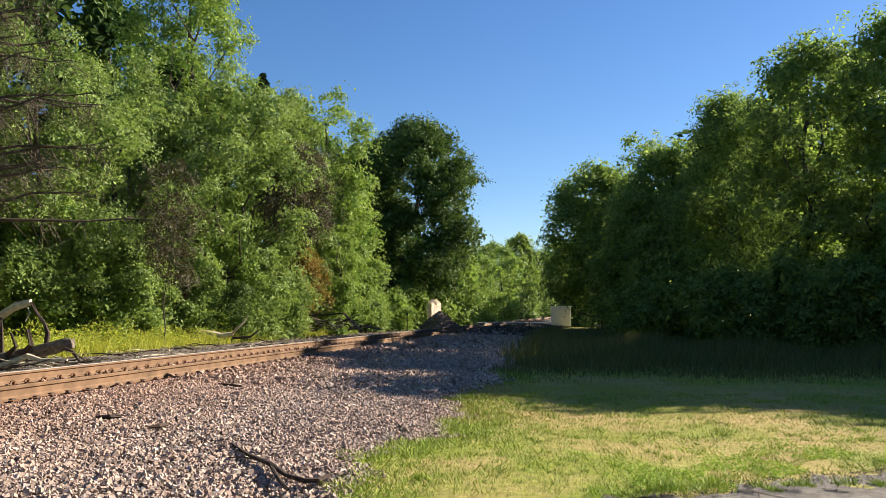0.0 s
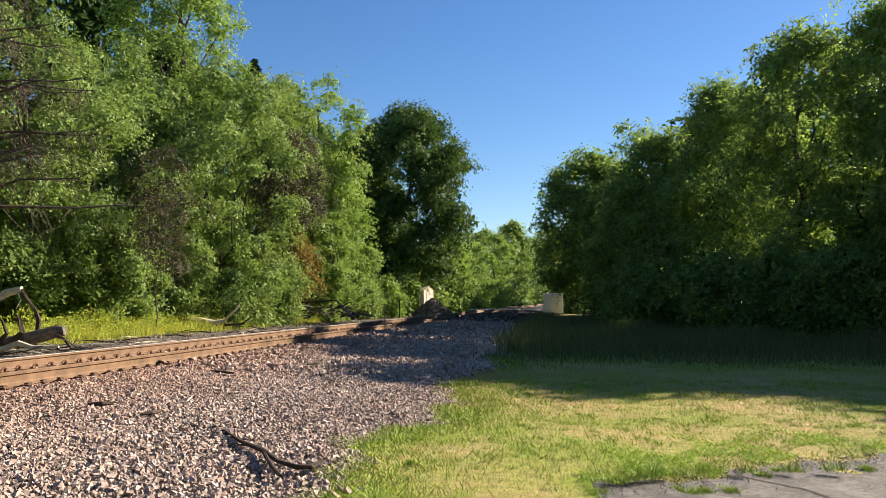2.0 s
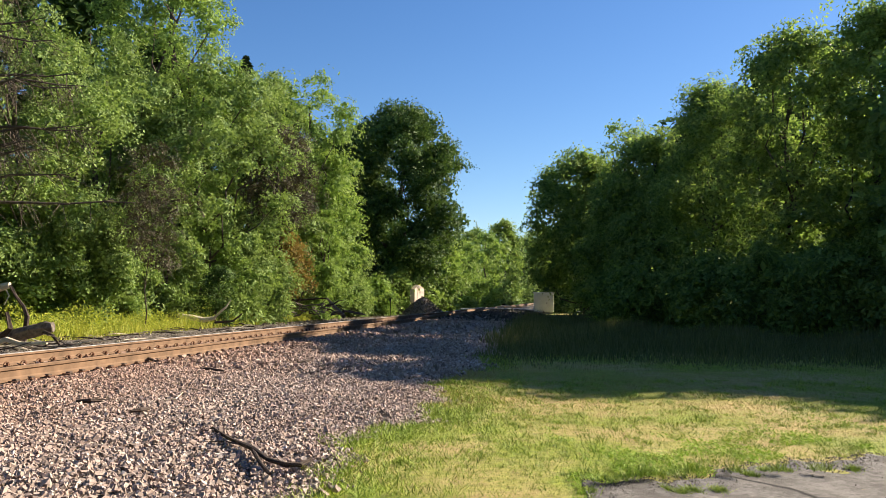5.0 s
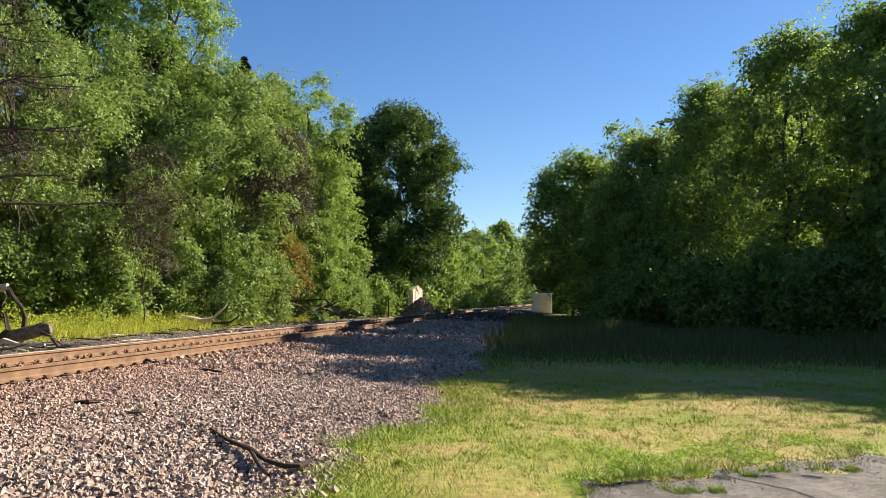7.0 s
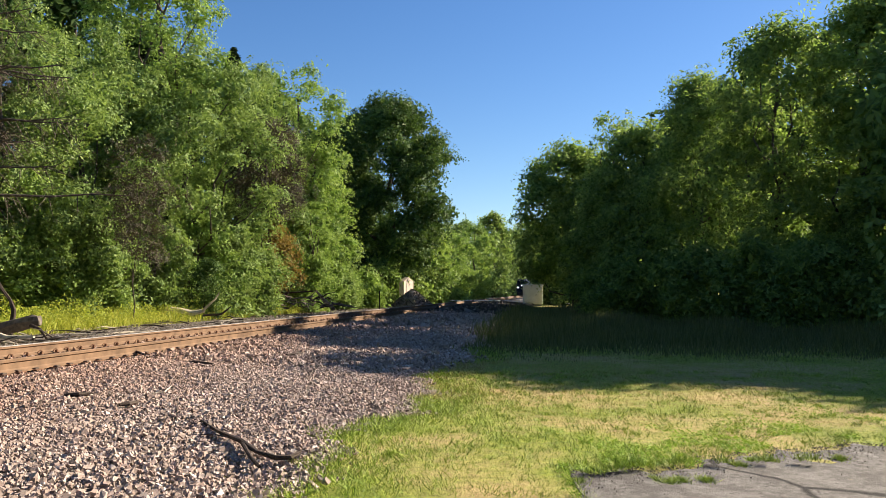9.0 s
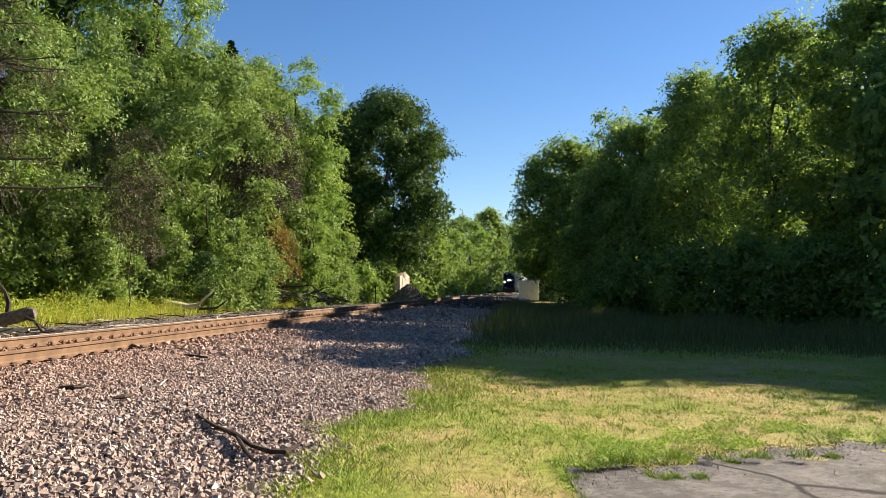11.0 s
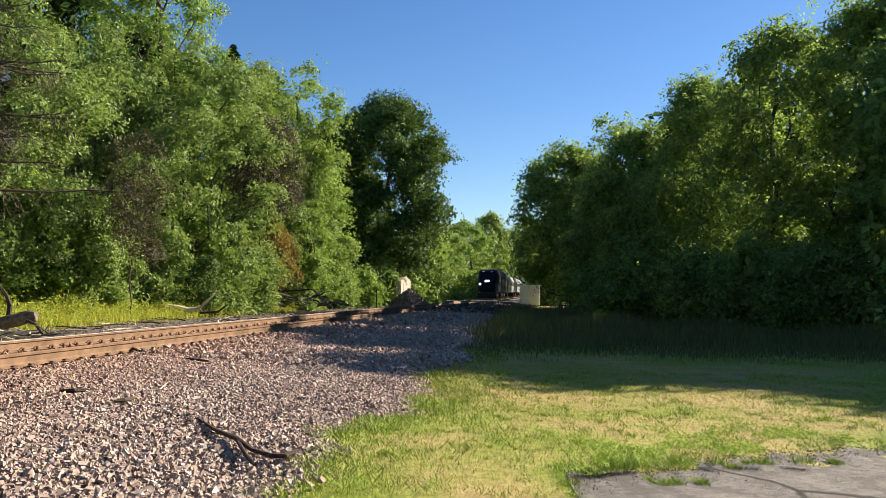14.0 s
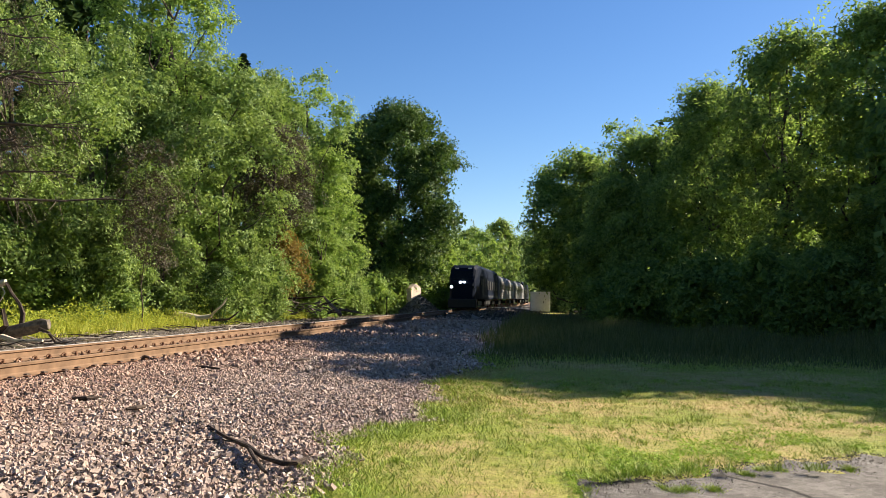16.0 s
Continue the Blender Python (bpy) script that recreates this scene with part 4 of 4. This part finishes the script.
tagged(child("loose_gravel", stones("loose_gravel", P, rng.uniform(0.05, 0.11, len(P)), heap_m.m), t), kind="stuff")


# ---- dead wood ----
r9 = random.Random(9)

def W3(px, py, d):
    """A point at a bearing and depth."""
    return Vector((at(px, d), d, 1.6 - (py - 555) / 1414 * d))


def dead(name, label, category, pieces, base):
    """Dead wood: pieces of (part name, points, radii, material), in world space."""
    t = thing(name, Matrix.Translation(base), label, category)
    for nm, pts, rad, mat in pieces:
        b = bmesh.new()
        rod(b, [Vector(p) - Vector(base) for p in pts], rad, 8)
        for q in b.verts:
            q.co += Vector((r9.uniform(-1, 1), r9.uniform(-1, 1), r9.uniform(-1, 1))) * max(rad) * 0.16
        part(nm, b, mat, t)
    return t


dead("fallen_log", "dark weathered fallen log with forked stubs", "log", [
    ("trunk", [W3(-90, 655, 23.5), W3(0, 638, 23.5), W3(60, 626, 23.4), W3(100, 616, 23.3), W3(122, 611, 23.2), W3(134, 609, 23.2)], [0.2, 0.2, 0.19, 0.18, 0.17, 0.14], DEADWOOD),
    ("limb", [W3(45, 628, 23.2), W3(60, 612, 23.0), W3(53, 585, 23.0)], [0.1, 0.07, 0.04], CHAR),
    ("limb", [W3(20, 632, 23.2), W3(33, 615, 23.0), W3(24, 592, 23.0)], [0.09, 0.06, 0.03], CHAR),
    ("limb", [W3(118, 618, 23.0), W3(134, 624, 22.9), W3(146, 641, 22.8)], [0.05, 0.04, 0.03], CHAR),
    ("limb", [W3(10, 650, 22.6), W3(55, 632, 22.5), W3(80, 640, 22.4), W3(125, 638, 22.3)], [0.09, 0.08, 0.06, 0.03], BLEACHED)], W3(30, 648, 23.4))
dead("broken_branch", "bleached broken limb propped on bent dark stems", "branch", [
    ("limb", [W3(-12, 571, 24.5), W3(5, 560, 24.5), W3(30, 545, 24.4), W3(57, 537, 24.3)], [0.1, 0.12, 0.12, 0.09], BLEACHED),
    ("stem", [W3(57, 538, 24.3), W3(68, 556, 24.2), W3(82, 575, 24.1), W3(89, 592, 24), W3(84, 640, 24)], [0.045, 0.05, 0.06, 0.07, 0.08], CHAR),
    ("stem", [W3(4, 560, 24.5), W3(7, 590, 24.4), W3(11, 645, 24.3)], [0.05, 0.055, 0.06], CHAR),
    ("twig", [W3(50, 545, 24.3), W3(56, 556, 24.2), W3(48, 572, 24.1)], [0.02, 0.018, 0.01], BLEACHED)], W3(40, 640, 24.2))
dead("fallen_branch", "pale fallen branch with a raised fork", "branch", [
    ("limb", [W3(350, 588, 41), W3(372, 592, 41), W3(395, 596, 41), W3(415, 592, 41)], [0.1, 0.14, 0.13, 0.08], BLEACHED),
    ("fork", [W3(412, 593, 41), W3(425, 580, 40.8), W3(434, 572, 40.8), W3(441, 560, 40.8)], [0.07, 0.06, 0.05, 0.025], BLEACHED),
    ("twig", [W3(415, 600, 41), W3(445, 598, 40.5), W3(455, 590, 40.5), W3(462, 584, 40.5)], [0.06, 0.05, 0.04, 0.02], CHAR)], W3(395, 600, 41))
pieces = [("limb", [W3(484, 545, 54), W3(505, 549, 54), W3(530, 558, 54), W3(562, 560, 53.6), W3(610, 556, 53)], [0.05, 0.07, 0.08, 0.06, 0.03], CHAR),
          ("limb", [W3(545, 572, 53), W3(560, 560, 53), W3(568, 545, 53)], [0.09, 0.08, 0.04], CHAR),
          ("limb", [W3(610, 556, 53), W3(622, 570, 52), W3(640, 588, 51)], [0.06, 0.1, 0.12], DEADWOOD)]
for k in range(46):
    px, py = r9.uniform(525, 645), r9.uniform(566, 588)
    q = W3(px, py, r9.uniform(50, 54))
    e = q + Vector((r9.uniform(-1.6, 1.6), r9.uniform(-0.8, 0.8), r9.uniform(-0.3, 0.45)))
    e.z, q.z = max(e.z, 0.0), max(q.z, 0.0)
    pieces.append(("branch", wander(q, e, 3, 0.15, r9), [0.05, 0.04, 0.03, 0.012], r9.choice([CHAR, DEADWOOD, DEADWOOD, BARK])))
dead("brush_pile", "tangled pile of cut dead branches", "brush pile", pieces, W3(585, 590, 52))

# thin sticks heaped about the log
for k in range(34):
    q = W3(r9.uniform(-60, 230), 655, r9.uniform(21.5, 25.5))
    q.z = float(ground_z(q.x, q.y)) + 0.03
    l, a = r9.uniform(0.6, 2.2), r9.uniform(-0.5, 0.5) + (math.pi if k % 2 else 0)
    e = q + Vector((math.cos(a) * l, math.sin(a) * l, r9.uniform(0.02, 0.4)))
    dead("stick", "thin bleached stick lying about the log", "stick", [("wood", wander(q, e, 4, 0.1, r9), [0.026, 0.024, 0.02, 0.015, 0.007], r9.choice([DEADWOOD, BLEACHED, CHAR]))], q)["group"] = "sticks about the log"

# scattered sticks and litter between the track and the wood
for k in range(70):
    u, v = r9.uniform(-10.5, -3.5), r9.uniform(6, 42)
    x, y = track_xy(u, v)
    l, a = r9.uniform(0.4, 1.8), r9.uniform(0, math.pi)
    z = float(ground_z(x, y)) + 0.05
    q = Vector((float(x), float(y), z))
    e = q + Vector((math.cos(a) * l, math.sin(a) * l, r9.uniform(0, 0.15)))
    dead("stick", "dry fallen stick on the ground beside the track", "stick", [("wood", wander(q, e, 4, 0.08, r9), [0.03, 0.028, 0.022, 0.016, 0.008], r9.choice([DEADWOOD, BLEACHED, CHAR]))], q)["group"] = "sticks beside the track"
n = 9000
u, v = rng.uniform(-10, -2.6, n), rng.uniform(2, 60, n)
x, y = track_xy(u, v)
P = np.stack([x, y, ground_z(x, y) + rng.uniform(0, 0.08, n)], 1)
V, F = leaf_faces(P, rng.normal(0, 0.5, (n, 3)) + np.array([0, 0, 1]), rng.uniform(0.05, 0.16, n), 0.3)
LITTER = leaf_mat("leaf_litter", (0.06, 0.045, 0.03), (0.17, 0.135, 0.1), (0.36, 0.31, 0.25), 0.05)
tagged(new("leaf_litter", np_mesh("leaf_litter", V, F, LITTER)), "dry leaf and twig litter beside the track", "litter", kind="stuff")


def ground_px(px, py, lift=0.0):
    """Where a bearing meets the ballast near the camera."""
    d = 8.0
    for _ in range(12):
        d = (1.6 - lift - float(ground_z(at(px, d), d))) * 1414 / (py - 555)
    return Vector((at(px, d), d, 1.6 - (py - 555) / 1414 * d))


G = ground_px
dead("stick", "dark forked dead stick lying on the ballast", "stick", [
    ("limb", [G(400, 788, .03), G(415, 783, .05), G(445, 801, .06), G(485, 817, .08), G(512, 836, .06), G(545, 846, .05), G(568, 845, .05), G(585, 837, .06)], [0.01, 0.014, 0.018, 0.024, 0.022, 0.026, 0.026, 0.02], CHAR),
    ("fork", [G(485, 818, .07), G(496, 838, .06), G(504, 849, .05), G(516, 861, .04)], [0.022, 0.02, 0.018, 0.014], CHAR),
    ("twig", [G(470, 812, .07), G(440, 806, .04), G(410, 806, .03)], [0.008, 0.007, 0.004], CHAR)], G(485, 830))
for a, b_ in (((178, 738), (228, 736)), ((273, 755), (305, 750)), ((392, 680), (432, 684)), ((315, 668), (290, 660)), ((560, 668), (588, 664))):
    dead("wood_chip", "dark flat splinter of wood on the ballast", "wood chip", [("splinter", [G(*a, .04), G((a[0] + b_[0]) / 2, (a[1] + b_[1]) / 2, .05), G(*b_, .04)], [0.02, 0.03, 0.018], CHAR)], G(*a))
dead("stick", "pale bare curved twig on the ballast", "stick", [("wood", [G(330, 735, .04), G(350, 733, .05), G(362, 722, .05)], [0.006, 0.009, 0.005], BLEACHED)], G(345, 735))


# ---- dead conifer whose bare boughs reach into view ----
def bare_boughs():
    base = Vector((at(-150, 25), 25.0, 0.0))
    t = thing("dead_conifer", Matrix.Translation(base), "dead grey-brown conifer with bare drooping boughs", "tree")
    b = bmesh.new()
    rod(b, [(0, 0, -0.2), (0.1, 0, 6), (0, 0.1, 14)], [0.24, 0.17, 0.05], 10)
    part("trunk", b, BARK, t)
    tw = bmesh.new()
    NC = []
    for k in range(26):
        z = 4.6 + k * 0.3 + r9.uniform(-0.2, 0.2)
        ln = r9.uniform(3.2, 7.4) * (1 - 0.02 * k)
        a = r9.uniform(-0.55, 0.35)
        e = Vector((math.cos(a) * ln, math.sin(a) * ln, z + r9.uniform(-0.3, 1.0)))
        pts = wander((0, 0, z), e, 6, 0.16, r9)
        b = bmesh.new()
        rod(b, pts, [0.075, 0.068, 0.058, 0.048, 0.036, 0.026, 0.012], 6)
        part("bough", b, TWIG_DRY, t)
        for j in range(26):
            i = r9.uniform(1.0, 5.99)
            s = pts[int(i)].lerp(pts[int(i) + 1], i % 1)
            f = s + Vector((r9.uniform(-0.1, 0.7), r9.uniform(-0.7, 0.7), r9.uniform(-0.9, 0.25)))
            rod(tw, wander(s, f, 2, 0.06, r9), [0.014, 0.011, 0.006], 4)
            if i > 2.4:
                NC.append(f)
    part("fine_twig", tw, TWIG_DRY, t)["kind"] = "stuff"
    NC = np.repeat(np.array(NC), 22, 0) + rng.normal(0, 0.15, (len(NC) * 22, 3))
    V, F = leaf_faces(NC, rng.normal(0, 1, NC.shape), rng.uniform(0.05, 0.13, len(NC)), 0.2)
    child("dry_needle", np_mesh("dry_needle", V, F, NEEDLE_DRY), t)["kind"] = "stuff"


bare_boughs()
tree_px(292, 36.4, 270, 120, NEEDLE_DRY, 9000, 0.1, "half-dead conifer with brown drooping boughs", base=0.4, lobes=16, airy=0.6, r=0.03, lump=1.2)
tree_px(520, 50.5, 245, 160, NEEDLE_DRY, 15000, 0.14, "half-dead conifer with brown drooping boughs", base=0.5, lobes=22, airy=0.6, lump=1.2)
tree(at(418, 43), 43, 3.4, 2.4, LEAF_MAPLE, 4000, 0.13, "small dark shrub beside the weeds", name="shrub", base=0.05, lobes=30, lump=0.9, category="shrub", limbs=4)

# added filler crown that closes the gap in the maple's left side
tree_px(672, 93, 228, 150, LEAF_MAPLE, 14000, 0.36, "dark leafy filler tree that widens the big maple's left side", lobes=60, base=0.05, taper=1.0, lump=1.5, core=0.45)

# ---- crumbled edge of the asphalt ----
n = 3000
x = rng.uniform(0.8, 7.5, n)
y = asphalt_edge(x) - rng.exponential(0.22, n) + 0.05
P = np.stack([x, y, ground_z(x, y) + 0.012], 1)
m = Mat("crumbled_asphalt", 0.9)
m.color(m.ramp(island(m), (0.0, (0.06, 0.055, 0.05)), (0.6, (0.14, 0.125, 0.113)), (1.0, (0.28, 0.24, 0.2))))
tagged(new("asphalt_crumbs", stones("asphalt_crumbs", P, rng.uniform(0.004, 0.013, n), m.m)), "dark crumbs and grit along the asphalt's broken edge", "gravel", kind="stuff")

# ---- small weeds on and beside the asphalt ----
n = 16000
x = rng.uniform(-0.3, 6.5, n)
y = asphalt_edge(x) + np.abs(rng.normal(0, 1.0, n)) - rng.exponential(0.07, n)
k = np.sin(x * 3.1 + 1) * np.sin(y * 2.3 + x) + 0.5 * np.sin(x * 7.3) * np.sin(y * 6.1) > 0.1
k &= track_uv(x, y)[0] > edge_u(track_uv(x, y)[1]) + 0.1
x, y = x[k], y[k]
P = np.stack([x, y, ground_z(x, y) + rng.uniform(0.0, 0.03, len(x))], 1)
V, F = leaf_faces(P, rng.normal(0, 0.45, P.shape) + np.array([0.2, 0, 1]), rng.uniform(0.02, 0.055, len(x)), 0.4)
tagged(new("lawn_weeds", np_mesh("lawn_weeds", V, F, CLOVER)), "broad-leaved weeds along the asphalt's edge", "weeds", kind="stuff")
for px, py, w in ((1482, 862, 0.14), (1225, 868, 0.2), (1250, 862, 0.12), (1330, 864, 0.1), (1150, 872, 0.16), (1180, 868, 0.1), (1410, 862, 0.08), (1110, 878, 0.2)):
    q = ground_px(px, py)
    n = int(150 * w / 0.16)
    x, y = q.x + rng.normal(0, w * 0.5, n), q.y + rng.normal(0, 0.05, n)
    h = rng.uniform(0.03, 0.12, n) * (1 if w < 0.2 else 0.45)
    me = blades("blades", x - q.x + 0, y - q.y + 0, h, np.full(n, 0.004), GRASS, 1.2)
    t = thing("grass_tuft", Matrix.Translation((q.x, q.y, 0.03)), "green grass tuft in a crack of the asphalt", "grass", "tufts on the asphalt")
    child("tuft", me, t)["kind"] = "stuff"


def motions():
    step = [k * 0.5 for k in range(33)]
    walk(loco, [(t, on_track(train_v(t))) for t in step])
    walk(coach_a, [(t, on_track(train_v(t) + 22.2)) for t in step])
    walk(coach_b, [(t, on_track(train_v(t) + 48.6)) for t in step])
    walk(rear_loco, [(t, on_track(train_v(t) + 96.8, 180)) for t in step])


motions()
